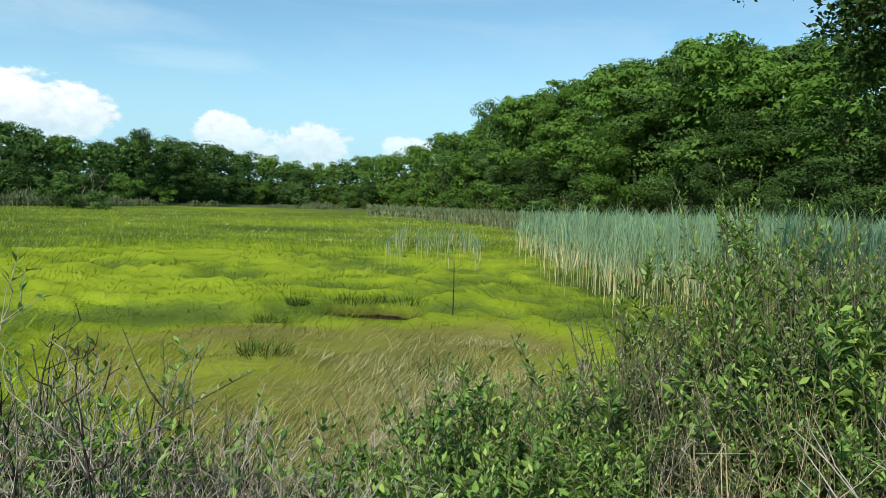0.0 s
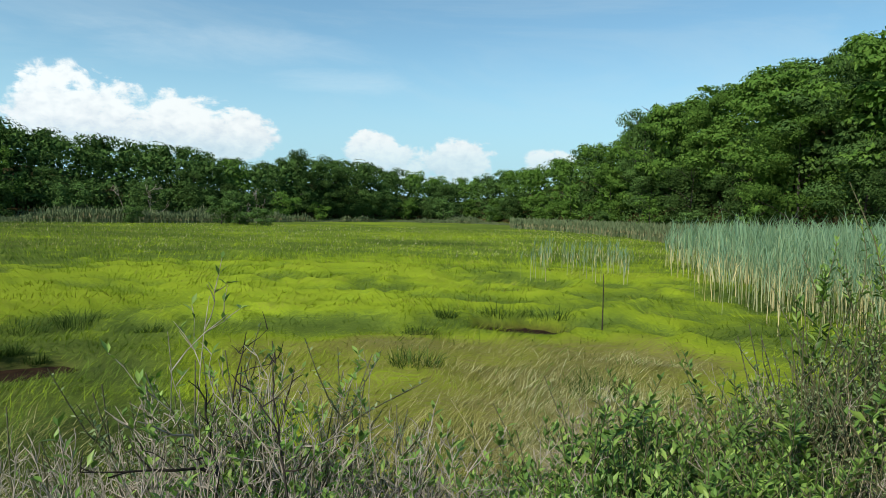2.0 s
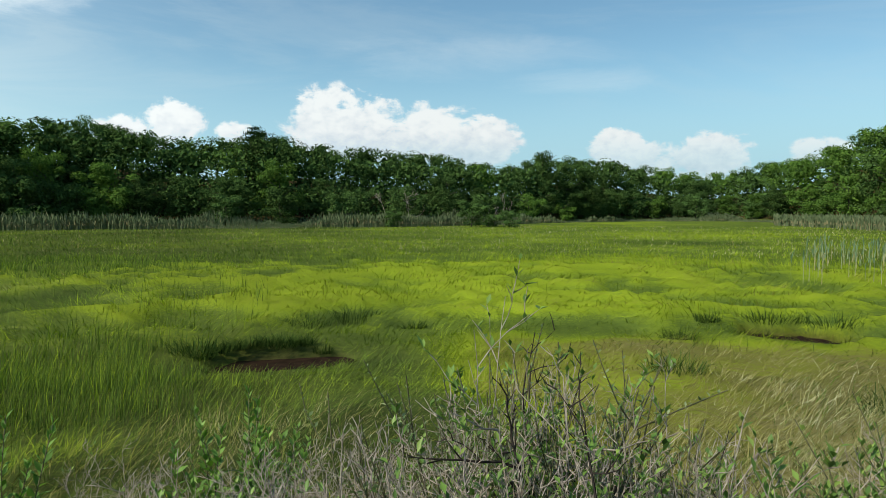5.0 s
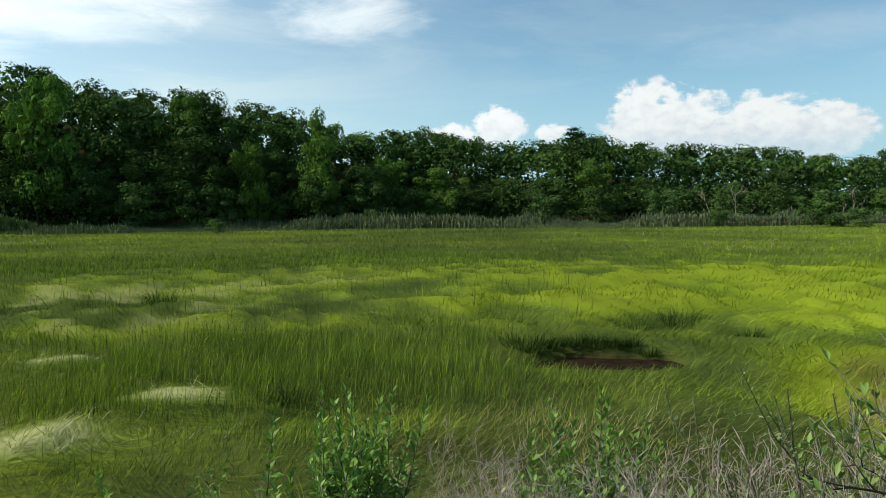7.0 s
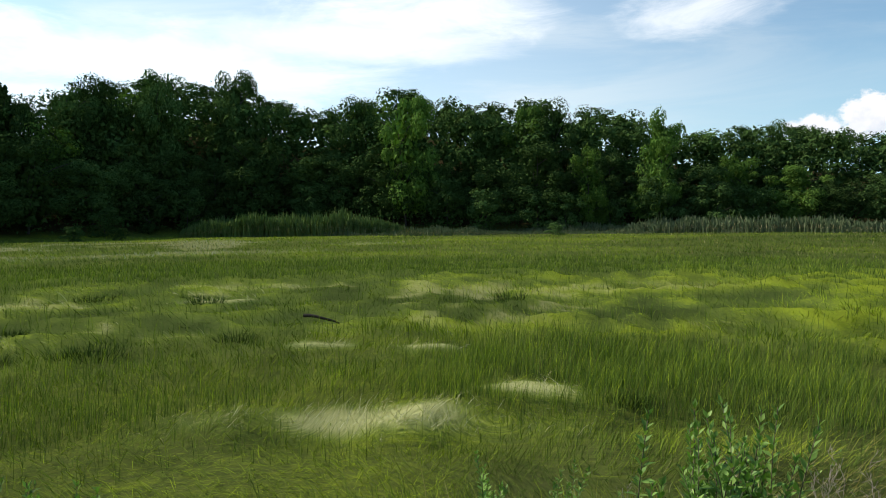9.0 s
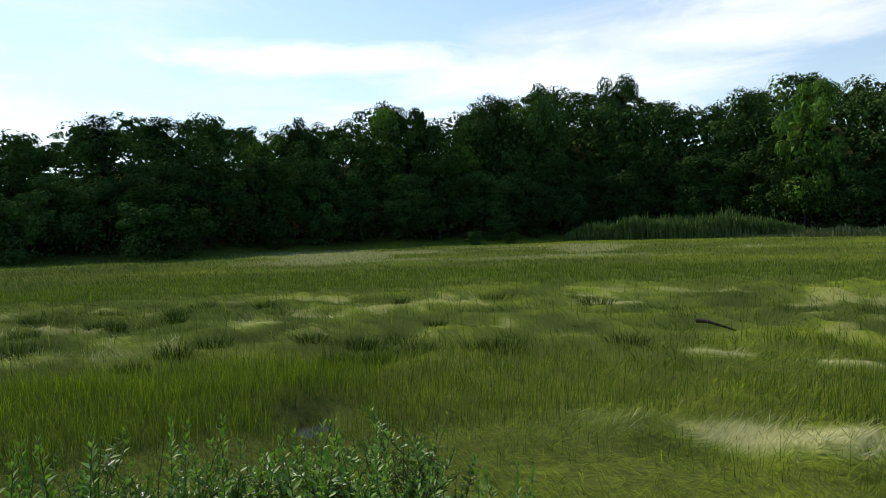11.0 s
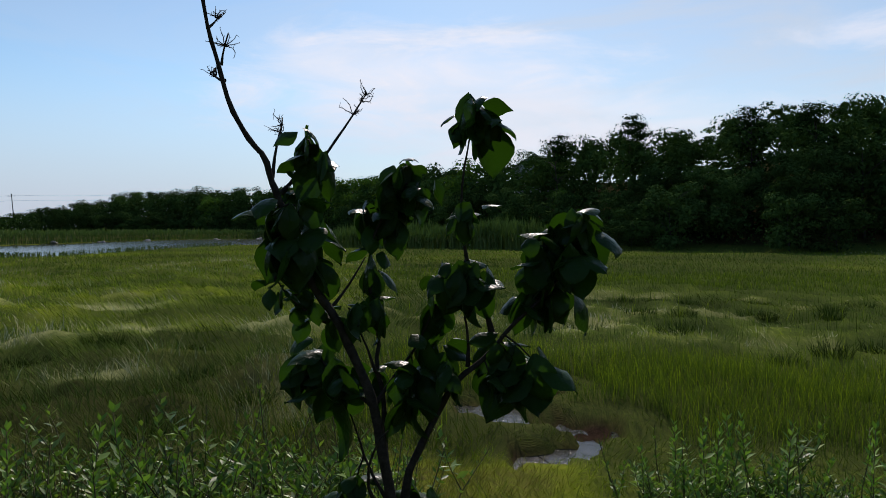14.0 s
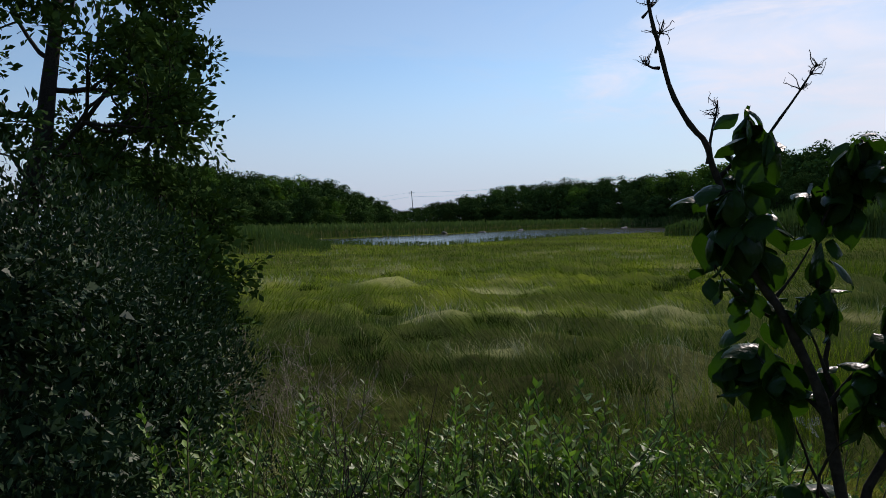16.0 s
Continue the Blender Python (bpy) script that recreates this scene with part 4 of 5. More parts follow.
def plant_woods():
    oak = "dark green broad-crowned oak at the edge of the marsh"
    pale = "lighter green young tree standing before the woods"
    kinds = [make_tree("oak_tree", oak, 14.0, 6.0, M_LEAF_A, 27, 260, 0.28, 0.05, 0.72, (700, 0.15)) for _ in range(4)]
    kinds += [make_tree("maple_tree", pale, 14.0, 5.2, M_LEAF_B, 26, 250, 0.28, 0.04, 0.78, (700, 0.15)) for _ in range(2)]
    small = [make_tree("understory_tree", "bushy dark green young tree at the foot of the woods", 6.0, 3.4, M_LEAF_A, 18, 130, 0.26, 0.0, 0.75, (400, 0.12)) for _ in range(2)]
    small.append(make_tree("understory_tree", "bushy pale green young tree at the foot of the woods", 6.0, 3.2, M_LEAF_B, 18, 130, 0.26, 0.0, 0.75, (400, 0.12)))
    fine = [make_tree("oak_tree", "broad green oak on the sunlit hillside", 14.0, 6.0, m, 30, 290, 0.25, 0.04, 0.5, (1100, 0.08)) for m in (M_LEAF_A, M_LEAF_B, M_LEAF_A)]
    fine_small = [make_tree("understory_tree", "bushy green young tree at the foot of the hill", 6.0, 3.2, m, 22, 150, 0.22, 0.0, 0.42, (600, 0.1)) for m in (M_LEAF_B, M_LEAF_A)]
    near = [make_tree("oak_tree", "broad green oak at the foot of the hill", 14.0, 6.0, M_LEAF_A, 50, 300, 0.19, 0.03, 0.4, (2600, 0.05)) for _ in range(2)]
    near_small = [make_tree("understory_tree", "bushy green young tree behind the reeds", 6.0, 3.2, M_LEAF_A, 22, 260, 0.13, 0.0, 0.5, (1400, 0.05))]
    used = set()

    def put(ob, x, y, h, ref, spin):
        m = pose(x, y, float(ground_z(x, y)), 0, 0, spin) @ Matrix.Diagonal((1, 1, 1, 1))
        s = h / ref
        if ob not in used:
            used.add(ob)
            ob.matrix_basis = m
            c = ob
        else:
            c = copy_thing(ob, m)
        k = s ** 0.7
        c.scale = (k, k, s)
        return c

    def room(x, y):
        az, r = float(azimuth(x, y)), math.hypot(x, y)
        return 2.4 + r * math.tan(radians(float(sky_el(az)))) - float(ground_z(x, y))

    # front row and understory
    az = -36.0
    while az < 214:
        e = float(edge_r(az))
        x, y = polar(az + rng.normal() * 0.3, e + rng.uniform(2, 9))
        h = min(rng.uniform(9, 14.5), room(x, y) * rng.uniform(0.45, 0.9))
        if h > 4.5:
            # more pale trees on the front-lit hill, sunlight put into its colour
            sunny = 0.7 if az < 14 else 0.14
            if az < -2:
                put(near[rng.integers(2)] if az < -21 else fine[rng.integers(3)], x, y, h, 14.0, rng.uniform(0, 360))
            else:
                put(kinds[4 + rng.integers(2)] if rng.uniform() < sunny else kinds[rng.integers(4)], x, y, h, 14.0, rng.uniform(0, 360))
        if rng.uniform() < 0.75:
            x, y = polar(az + rng.normal() * 0.6, e + rng.uniform(-1, 3))
            put(near_small[0] if az < -21 else fine_small[rng.integers(2)] if az < -2 else small[rng.integers(3) if az < 30 else rng.integers(2)], x, y, min(rng.uniform(3.5, 7.5), room(x, y) * 0.8), 6.0, rng.uniform(0, 360))
        az += math.degrees(rng.uniform(4.6, 7.4) / e)
    # the woods behind
    V, T, k = [], [], 0
    Vp, Tp, kp = [], [], 0
    depth = [(13, 6.4), (23, 7.2), (35, 7.6), (49, 7.6)]
    fine_shapes = [crown_cards(14.0, 5.8, 40, 110, 0.38, 0.2, 0.4, (600, 0.12)) for _ in range(3)]
    shapes = [crown_cards(14.0, 5.6, 17, 88, 0.42, 0.1, 0.75, (300, 0.2)) for _ in range(5)]
    for off, gap in depth:
        az = -38.0
        while az < 216:
            e = float(edge_r(az)) + off
            x, y = polar(az, e + rng.uniform(-3, 3))
            h = min(rng.uniform(12, 19), room(x, y) * rng.uniform(0.86, 1.09))
            if h > 5:
                v, t = fine_shapes[rng.integers(3)] if az < -2 else shapes[rng.integers(5)]
                t = t[v[t[:, 0], 2] > (0.34 if off > 20 and az < 150 else 0.0) * 14.0]
                a, s = rng.uniform(0, 6.3), h / 14.0
                w = s ** 0.6 * rng.uniform(0.9, 1.15)
                q = np.stack([w * (v[:, 0] * math.cos(a) - v[:, 1] * math.sin(a)) + x, w * (v[:, 0] * math.sin(a) + v[:, 1] * math.cos(a)) + y, v[:, 2] * s + float(ground_z(x, y))], 1)
                # paler crowns mostly on the hill, to paint it sunlit
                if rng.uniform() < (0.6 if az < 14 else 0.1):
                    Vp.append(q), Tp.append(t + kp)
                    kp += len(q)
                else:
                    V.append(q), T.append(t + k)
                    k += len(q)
            az += math.degrees(gap * (1.0 if az < 156 else 0.72) * rng.uniform(0.8, 1.25) / e)
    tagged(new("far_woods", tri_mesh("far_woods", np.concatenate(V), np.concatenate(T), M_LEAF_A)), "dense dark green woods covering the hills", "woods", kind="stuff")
    tagged(new("far_woods", tri_mesh("far_woods", np.concatenate(Vp), np.concatenate(Tp), M_LEAF_B)), "lighter green tree crowns, mostly for sunlight on the hill", "woods", kind="stuff")
    # brush at the foot of the woods
    n = 64000
    az = rng.uniform(-36, 214, n)
    e = edge_r(az)
    x, y = polar(az, e + rng.uniform(0, 16, n))
    lim = np.minimum((2.8 + 5.0 * fbm(x * 0.2, y * 0.2, 51, 3)) * (0.45 + 0.55 * step(az, -6, 6)), 0.75 * (2.4 + e * np.tan(np.radians(sky_el(az)))))
    P = np.stack([x, y, ground_z(x, y) + lim * rng.uniform(0, 1, n)], 1)
    V, T = cards(P, rng.normal(size=(n, 3)) + np.array([0, 0, 0.6]), np.minimum(0.45, 0.0036 * e) * rng.uniform(0.6, 1.3, n))
    tagged(new("undergrowth", tri_mesh("undergrowth", V, T, M_LEAF_A)), "dark green brush at the foot of the woods", "undergrowth", kind="stuff")
    # leaves closing the view between the trunks
    n = 54000
    az = rng.uniform(-36, 214, n)
    e = edge_r(az)
    x, y = polar(az, e + rng.uniform(9, 13, n))
    z = ground_z(x, y)
    lim = (0.6 + 0.24 * step(az, -6, 6)) * (2.4 + (e + 11) * np.tan(np.radians(sky_el(az))) - z)
    V, T = cards(np.stack([x, y, z + np.maximum(lim, 1.0) * rng.uniform(0, 1, n)], 1), rng.normal(size=(n, 3)), np.minimum(0.78, 0.0062 * e) * rng.uniform(0.6, 1.3, n))
    tagged(new("undergrowth", tri_mesh("undergrowth", V, T, M_LEAF_A)), "dark green saplings between the trunks", "undergrowth", kind="stuff")
    # single trees that stand out
    for a, el, off, k in ((84.8, 10.7, 4, 4), (65.2, 7.9, 3, 5), (75.6, 9.5, 12, 4), (70.4, 5.4, 1, 5), (45.2, 6.6, 14, 0), (-4.0, 8.9, 12, 0), (-5.6, 9.3, 13, 1), (-8.8, 9.9, 14, 2), (115.4, 10.6, 14, 4), (113.2, 10.3, 14, 0), (97.8, 11.1, 14, 1), (103.6, 11.1, 12, 3),
                          (107.2, 10.2, 13, 2), (109.0, 9.9, 15, 0), (57.0, 6.6, 14, 2), (73.0, 9.2, 13, 3), (22.8, 4.7, 12, 1), (-17.6, 12.6, 14, 0), (-21.5, 13.0, 14, 2), (-13.2, 11.0, 14, 1), (122.9, 9.0, 14, 3), (88.4, 9.4, 14, 2), (79.0, 9.0, 14, 0)):
        x, y = polar(a, float(edge_r(a)) + off)
        r = math.hypot(x, y)
        c = put(fine[k // 2] if a < -2 else kinds[k], x, y, 2.4 + r * math.tan(radians(el)) - float(ground_z(x, y)), 14.0, 40 * a)
        c.scale = (c.scale[0] * 0.65, c.scale[1] * 0.65, c.scale[2])
    for a, r, h in ((27.1, 112, 5.0), (28.4, 113, 4.2), (25.4, 110, 2.6), (34.6, 110, 2.4), (73.0, 92, 1.6), (146.5, 80, 2.6), (134, 78, 5.5), (131, 79, 5.0), (106, 96, 1.5), (109, 97, 1.8)):
        x, y = polar(a, r)
        put(small[int(a) % 2], x, y, h, 6.0, 30 * a)
    for ob in kinds + small + fine + fine_small + near + near_small:
        if ob not in used:
            discard(ob)
    pine = make_pine("pine_tree", "dark flat-topped pine standing above the woods", 14.0)
    for k, (a, el, d) in enumerate(((145.0, 8.95, 96), (150.4, 7.6, 100), (136.5, 9.1, 92), (132.8, 9.0, 94), (45.3, 6.7, 125))):
        x, y = polar(a, d)
        h = 2.4 + d * math.tan(radians(el)) - float(ground_z(x, y))
        m = pose(x, y, float(ground_z(x, y)), 0, 0, 70 * k)
        c = pine if k == 0 else copy_thing(pine, m)
        c.matrix_basis = m
        c.scale = (0.95, 0.95, h / 14.0)


plant_woods()


# ---- shrubs on the bank ----
rng = np.random.default_rng(104)


def stem_path(p, d, length, steps, bend, up=0.15):
    """Points of a twig that wanders as it grows."""
    pts = [p]
    for _ in range(steps):
        d = d + rng.normal(0, bend, 3) + np.array([0, 0, up])
        d = d / np.linalg.norm(d)
        p = p + d * length / steps
        pts.append(p)
    return pts


def rods(pts, r0, r1):
    k = len(pts) - 1
    return [(pts[i], pts[i + 1], r0 + (r1 - r0) * i / k, r0 + (r1 - r0) * (i + 1) / k) for i in range(k)]


def leafy_shrub(name, label, mat, stems, leaf, per, spread=0.35, bare=0.25, side=3, slim=0.38, base=0.14):
    """Unit height 1 m: upright shoots with leaves in crossed pairs, smaller towards the tip."""
    ob = tagged(new(name), label, "shrub")
    seg, mains, P, D, N, S = [], [0], [], [], [], []
    for _ in range(stems):
        a, lean = rng.uniform(0, 6.3), abs(rng.normal(0, spread))
        d = np.array([math.cos(a) * lean, math.sin(a) * lean, 1.0])
        p0 = np.array([math.cos(a), math.sin(a), 0]) * rng.uniform(0, base) + np.array([0, 0, -0.05])
        main = stem_path(p0, d / np.linalg.norm(d), rng.uniform(0.5, 1.05), 5, 0.1)
        seg += rods(main, 0.006, 0.0022)
        shoots = [main]
        for _ in range(side):
            i = rng.integers(2, 5)
            b = rng.uniform(0, 6.3)
            tw = stem_path(main[i], np.array([math.cos(b), math.sin(b), 0.8]) * 0.75, rng.uniform(0.15, 0.35), 3, 0.15, 0.2)
            seg += rods(tw, 0.003, 0.0015)
            shoots.append(tw)
        for s, pts in enumerate(shoots):
            pairs = per if s == 0 else max(2, per // 2)
            b = rng.uniform(0, 6.3)
            for k in range(pairs):
                f = (bare if s == 0 else 0.15) + (0.995 - (bare if s == 0 else 0.15)) * (k + rng.uniform(0, 0.6)) / pairs
                g = f * (len(pts) - 1.001)
                i = int(g)
                q = pts[i] + (pts[i + 1] - pts[i]) * (g - i)
                b += 1.57 + rng.normal() * 0.3
                rise = 0.5 + 1.7 * max(0.0, f - 0.7) / 0.3 * rng.uniform(0.5, 1)
                for c in (b, b + 3.14):
                    c += rng.normal() * 0.3
                    P.append(q), D.append(np.array([math.cos(c), math.sin(c), rise + rng.normal() * 0.3]))
                    N.append(np.array([-math.cos(c) * 0.3, -math.sin(c) * 0.3, 1.0]) + rng.normal(0, 0.35, 3))
                    S.append(math.sqrt(max(0.22, 1.2 - f)) * rng.uniform(0.65, 1.1))
        mains.append(len(seg))
    unit = 1.0 / np.percentile([s[1][2] for s in seg], 98)
    P = np.array(P) * unit
    if stems > 12:
        V, T = tubes(seg, 3)
        part("stemwork", tri_mesh("stemwork", V * unit, T, M_STEM), ob)
    else:
        for a in mains[:-1]:
            V, T = chain([np.array(s[0]) * unit for s in seg[a:a + 5]] + [np.array(seg[a + 4][1]) * unit], taper(6, 0.006, 0.002), 4)
            part("stem", tri_mesh("stem", V, T, M_STEM), ob)
    n = len(P)
    L = leaf * np.array(S)
    V, T = small_leaves(P, np.array(D), np.array(N), L, L * slim * rng.uniform(0.8, 1.25, n))
    part("foliage", tri_mesh("foliage", V, T, mat), ob)
    return ob


def bare_shrub(name, label, mat, stems, splits=3, thick=0.006, spread=0.5, leafy=0, crook=0.2, fork=0.75):
    """Unit height 1 m: crooked twigs that fork at wide angles, with or without a few leaves at the tips."""
    ob = tagged(new(name), label, "shrub")
    seg, mains, P, D, N = [], [0], [], [], []

    def grow(p, d, length, rad, level):
        steps = 5 if level > 1 else 3 if level else 2
        pts = stem_path(p, d, length, steps, crook if level else crook * 0.7, 0.07)
        seg.extend(rods(pts, rad, rad * (0.28 if level == splits else 0.4)))
        if level:
            for k in range(rng.integers(3, 6) if level > 1 else rng.integers(1, 4)):
                i = rng.integers(1, steps + 1)
                e = d * 0.6 + rng.normal(0, fork, 3) * 0.75 + np.array([0, 0, 0.15])
                e /= np.linalg.norm(e)
                grow(pts[i], e, length * rng.uniform(0.3, 0.62) * (1.15 - 0.1 * i), max(rad * 0.5, 0.0016), level - 1)
        elif leafy and rng.uniform() < 0.06 * leafy:
            for _ in range(4):
                b = rng.uniform(0, 6.3)
                P.append(pts[rng.integers(0, 3)]), D.append(np.array([math.cos(b), math.sin(b), rng.uniform(0.2, 1.4)])), N.append(np.array([-math.cos(b), -math.sin(b), 0.8]))

    for _ in range(stems):
        a, lean = rng.uniform(0, 6.3), abs(rng.normal(0, spread))
        d = np.array([math.cos(a) * lean, math.sin(a) * lean, 1.0])
        grow(np.array([math.cos(a) * 0.12, math.sin(a) * 0.12, -0.05]), d / np.linalg.norm(d), rng.uniform(0.55, 0.85), thick * rng.uniform(0.7, 1.2), splits)
        mains.append(len(seg))
    unit = 1.0 / np.percentile([s[1][2] for s in seg], 99.6)
    if splits < 2:
        mains = [0, len(seg)]
    for a, b in zip(mains[:-1], mains[1:]):
        V, T = tubes(seg[a:b], 3)
        part("branch" if splits > 1 else "stalkwork", tri_mesh("branch", V * unit, T, mat), ob)
    if P:
        n, P = len(P), np.array(P) * unit
        L = rng.uniform(0.02, 0.036, n)
        V, T = small_leaves(np.array(P), np.array(D), np.array(N), L, L * 0.4)
        part("foliage", tri_mesh("foliage", V, T, M_SHRUB), ob)
    return ob


def plant_shrubs():
    kinds = {
        "green": [leafy_shrub("marsh_shrub", "fresh green leafy shrub with upright shoots on the bank", M_SHRUB, 20, 0.085, 20, 0.3, 0.1, 2, 0.38) for _ in range(4)],
        "sage": [leafy_shrub("groundsel_shrub", "dull grey-green shrub with small leaves and bare twigs", M_SAGE, 26, 0.034, 20, 0.4, 0.25, 4) for _ in range(3)],
        "fine": [leafy_shrub("fine_leaved_shrub", "bright green small-leaved shrub among reeds", M_SHRUB, 22, 0.055, 26, 0.25, 0.05, 4, 0.42) for _ in range(2)],
        "dead": [bare_shrub("dead_shrub", "leafless grey twiggy shrub on the bank", M_TWIG, 10, 3, 0.0042, 0.42, 1, 0.2, 0.5) for _ in range(3)],
        "elder": [bare_shrub("half_dead_shrub", "crooked grey shrub with a few green leaves at its tips", M_TWIG, 10, 3, 0.005, 0.3, 12, 0.17, 0.5) for _ in range(3)],
        "crook": [bare_shrub("dead_shrub", "dark crooked dead branches rising from the bank", M_DARKTWIG, 3, 3, 0.006, 0.3, 0, 0.2, 0.55) for _ in range(2)],
        "dark": [bare_shrub("dead_shrub", "thin dark leafless twigs standing among the shrubs", M_DARKTWIG, 18, 1, 0.0055, 0.2, 0, 0.08, 0.5) for _ in range(2)],
        "straw": [bare_shrub("dry_stalks_clump", "clump of dry straw-coloured stalks on the bank", M_STRAW, 22, 1, 0.004, 0.25, 0, 0.1, 0.5) for _ in range(2)],
        "tangle": [bare_shrub("brush_tangle", "fallen tangle of brown and grey dead twigs", M_TWIG, 12, 3, 0.006, 1.5, 0, 0.24, 0.9) for _ in range(2)],
        "sprig": [leafy_shrub("marsh_sprig", "single bright green leafy shoots rising from the bank", M_SPRIG, 9, 0.115, 32, 0.16, 0.05, 0, 0.42, 0.1) for _ in range(3)],
    }
    used = set()
    def bed(a0, a1, r, dr, top, kind, count):
        """Plants shrubs from azimuth to azimuth, so many metres away, give or take, with their tops at a height."""
        for k in range(count):
            az = a0 + (a1 - a0) * (k + rng.uniform(0.1, 0.9)) / count
            x, y = polar(az, r + rng.uniform(-dr, dr))
            z = float(ground_z(x, y))
            h = max(0.3, (top - z) * rng.uniform(0.72, 1.05))
            src = kinds[kind][rng.integers(len(kinds[kind]))]
            m = pose(x, y, z, rng.normal() * 4, rng.normal() * 4, rng.uniform(0, 360))
            c = copy_thing(src, m) if src in used else src
            used.add(src)
            c.matrix_basis = m
            w = h ** 0.6
            c.scale = (w, w, h)
            tagged(c, group="shrubs on the bank")

    bed(-36, -22, 5.2, 0.7, 2.15, "green", 6)
    bed(-36, -22, 5.0, 0.7, 2.1, "sage", 3)
    bed(-32, -22, 4.4, 0.4, 1.8, "green", 4)
    bed(-35, -26, 3.9, 0.3, 1.5, "sage", 3)
    bed(-36, -24, 6.6, 0.7, 2.3, "sage", 5)
    bed(-26, -16, 3.3, 0.3, 1.2, "tangle", 4)
    bed(-24, -17, 4.2, 0.3, 1.6, "dead", 2)
    bed(-36, -27, 3.6, 0.3, 1.35, "green", 4)
    bed(-24, -14, 5.0, 0.6, 1.95, "sage", 4)
    bed(-24, -14, 4.9, 0.5, 1.85, "green", 6)
    bed(-20, -14, 4.3, 0.3, 1.7, "sage", 2)
    bed(-25, -21.5, 8.2, 0.4, 2.75, "fine", 3)
    bed(-34, -26, 8.4, 1.0, 2.4, "sage", 5)
    bed(-14, 0, 3.9, 0.5, 1.55, "green", 12)
    bed(-5, 5, 3.3, 0.3, 1.36, "green", 5)
    bed(-12, -7, 4.9, 0.4, 1.5, "dead", 3)
    bed(-8, 3, 4.6, 0.4, 1.35, "dead", 5)
    bed(0, 5, 3.2, 0.25, 1.5, "green", 3)
    bed(5, 20, 3.6, 0.7, 1.4, "dead", 6)
    bed(8, 16, 4.4, 0.5, 1.1, "dead", 3)
    bed(14, 17.5, 2.7, 0.25, 1.62, "elder", 2)
    bed(17.5, 24.5, 2.6, 0.2, 2.08, "elder", 8)
    bed(21, 24, 2.4, 0.15, 2.05, "crook", 1)
    bed(16, 19, 2.5, 0.2, 1.75, "crook", 1)
    bed(6, 34, 2.7, 0.3, 1.66, "dead", 19)
    bed(16, 33, 2.5, 0.2, 1.8, "dead", 4)
    bed(34, 46, 2.8, 0.3, 1.4, "dead", 4)
    bed(14, 32, 3.1, 0.3, 1.7, "sage", 3)
    bed(17, 23, 3.0, 0.2, 1.85, "sage", 3)
    bed(-34, -14, 4.0, 0.7, 1.8, "straw", 7)
    bed(-14, 4, 3.6, 0.6, 1.4, "straw", 9)
    bed(4, 32, 3.2, 0.6, 1.45, "straw", 9)
    bed(44, 66, 4.6, 0.6, 0.85, "straw", 6)
    bed(152, 200, 3.2, 0.5, 1.3, "straw", 5)
    bed(32, 46, 3.2, 0.4, 1.5, "dead", 6)
    bed(34, 42, 2.9, 0.3, 1.4, "elder", 2)
    bed(26, 50, 3.5, 0.5, 1.3, "dead", 13)
    bed(4, 22, 3.3, 0.4, 1.36, "dead", 8)
    bed(34, 52, 4.4, 0.4, 1.0, "tangle", 5)
    bed(28, 40, 3.9, 0.4, 1.4, "dead", 4)
    bed(44, 47.5, 4.2, 0.2, 1.5, "sprig", 5)
    bed(50, 60, 5.2, 0.5, 0.9, "dead", 3)
    bed(60, 66, 4.3, 0.3, 1.35, "sprig", 8)
    bed(68, 80, 5.2, 0.3, 0.75, "sprig", 3)
    bed(106, 118, 4.6, 0.5, 1.1, "sprig", 5)
    bed(112, 143, 4.9, 0.4, 1.12, "green", 11)
    bed(116, 144, 4.8, 0.4, 1.25, "sprig", 14)
    bed(128, 145, 4.8, 0.4, 1.0, "dark", 4)
    bed(164, 206, 3.6, 0.4, 1.6, "green", 23)
    bed(164, 206, 3.4, 0.4, 1.62, "sprig", 9)
    bed(165, 205, 2.9, 0.3, 1.25, "green", 10)
    bed(172, 204, 3.2, 0.4, 1.75, "dark", 10)
    bed(160, 204, 3.0, 0.4, 1.2, "tangle", 5)
    bed(196, 206, 8.5, 0.6, 1.35, "dead", 3)
    for group in kinds.values():
        for ob in group:
            if ob not in used:
                discard(ob)


plant_shrubs()


def fallen_branch(az, r, spin, length, rise, mat, label):
    """A dead limb lying over the shrubs, with a few broken side twigs."""
    ob = tagged(new("fallen_branch"), label, "branch")
    x, y = polar(az, r)
    ob.matrix_basis = pose(x, y, float(ground_z(x, y)), 0, 0, spin)
    foot = [np.array([0, 0, -0.05]), np.array([0.1, 0, 0.3])]
    pts = foot + stem_path(np.array([0.25, 0, 0.58]), np.array([1.0, 0, rise]) / math.hypot(1, rise), length, 6, 0.09, 0.0)
    V, T = chain(pts, taper(9, 0.005, 0.0018), 6)
    part("limb", tri_mesh("limb", V, T, mat, smooth=True), ob)
    for k in range(9):
        i = rng.integers(2, 8)
        d = np.array([1.0, 0, rise]) + rng.normal(0, 0.45, 3)
        q = stem_path(pts[i], d / np.linalg.norm(d), length * rng.uniform(0.15, 0.35), 4, 0.15, 0.0)
        V, T = chain(q, taper(5, 0.003, 0.001), 4)
        part("twig", tri_mesh("twig", V, T, mat), ob)


M_BLEACHED = bark_material("bleached wood", (0.2, 0.175, 0.145), (0.5, 0.45, 0.38), 30.0)
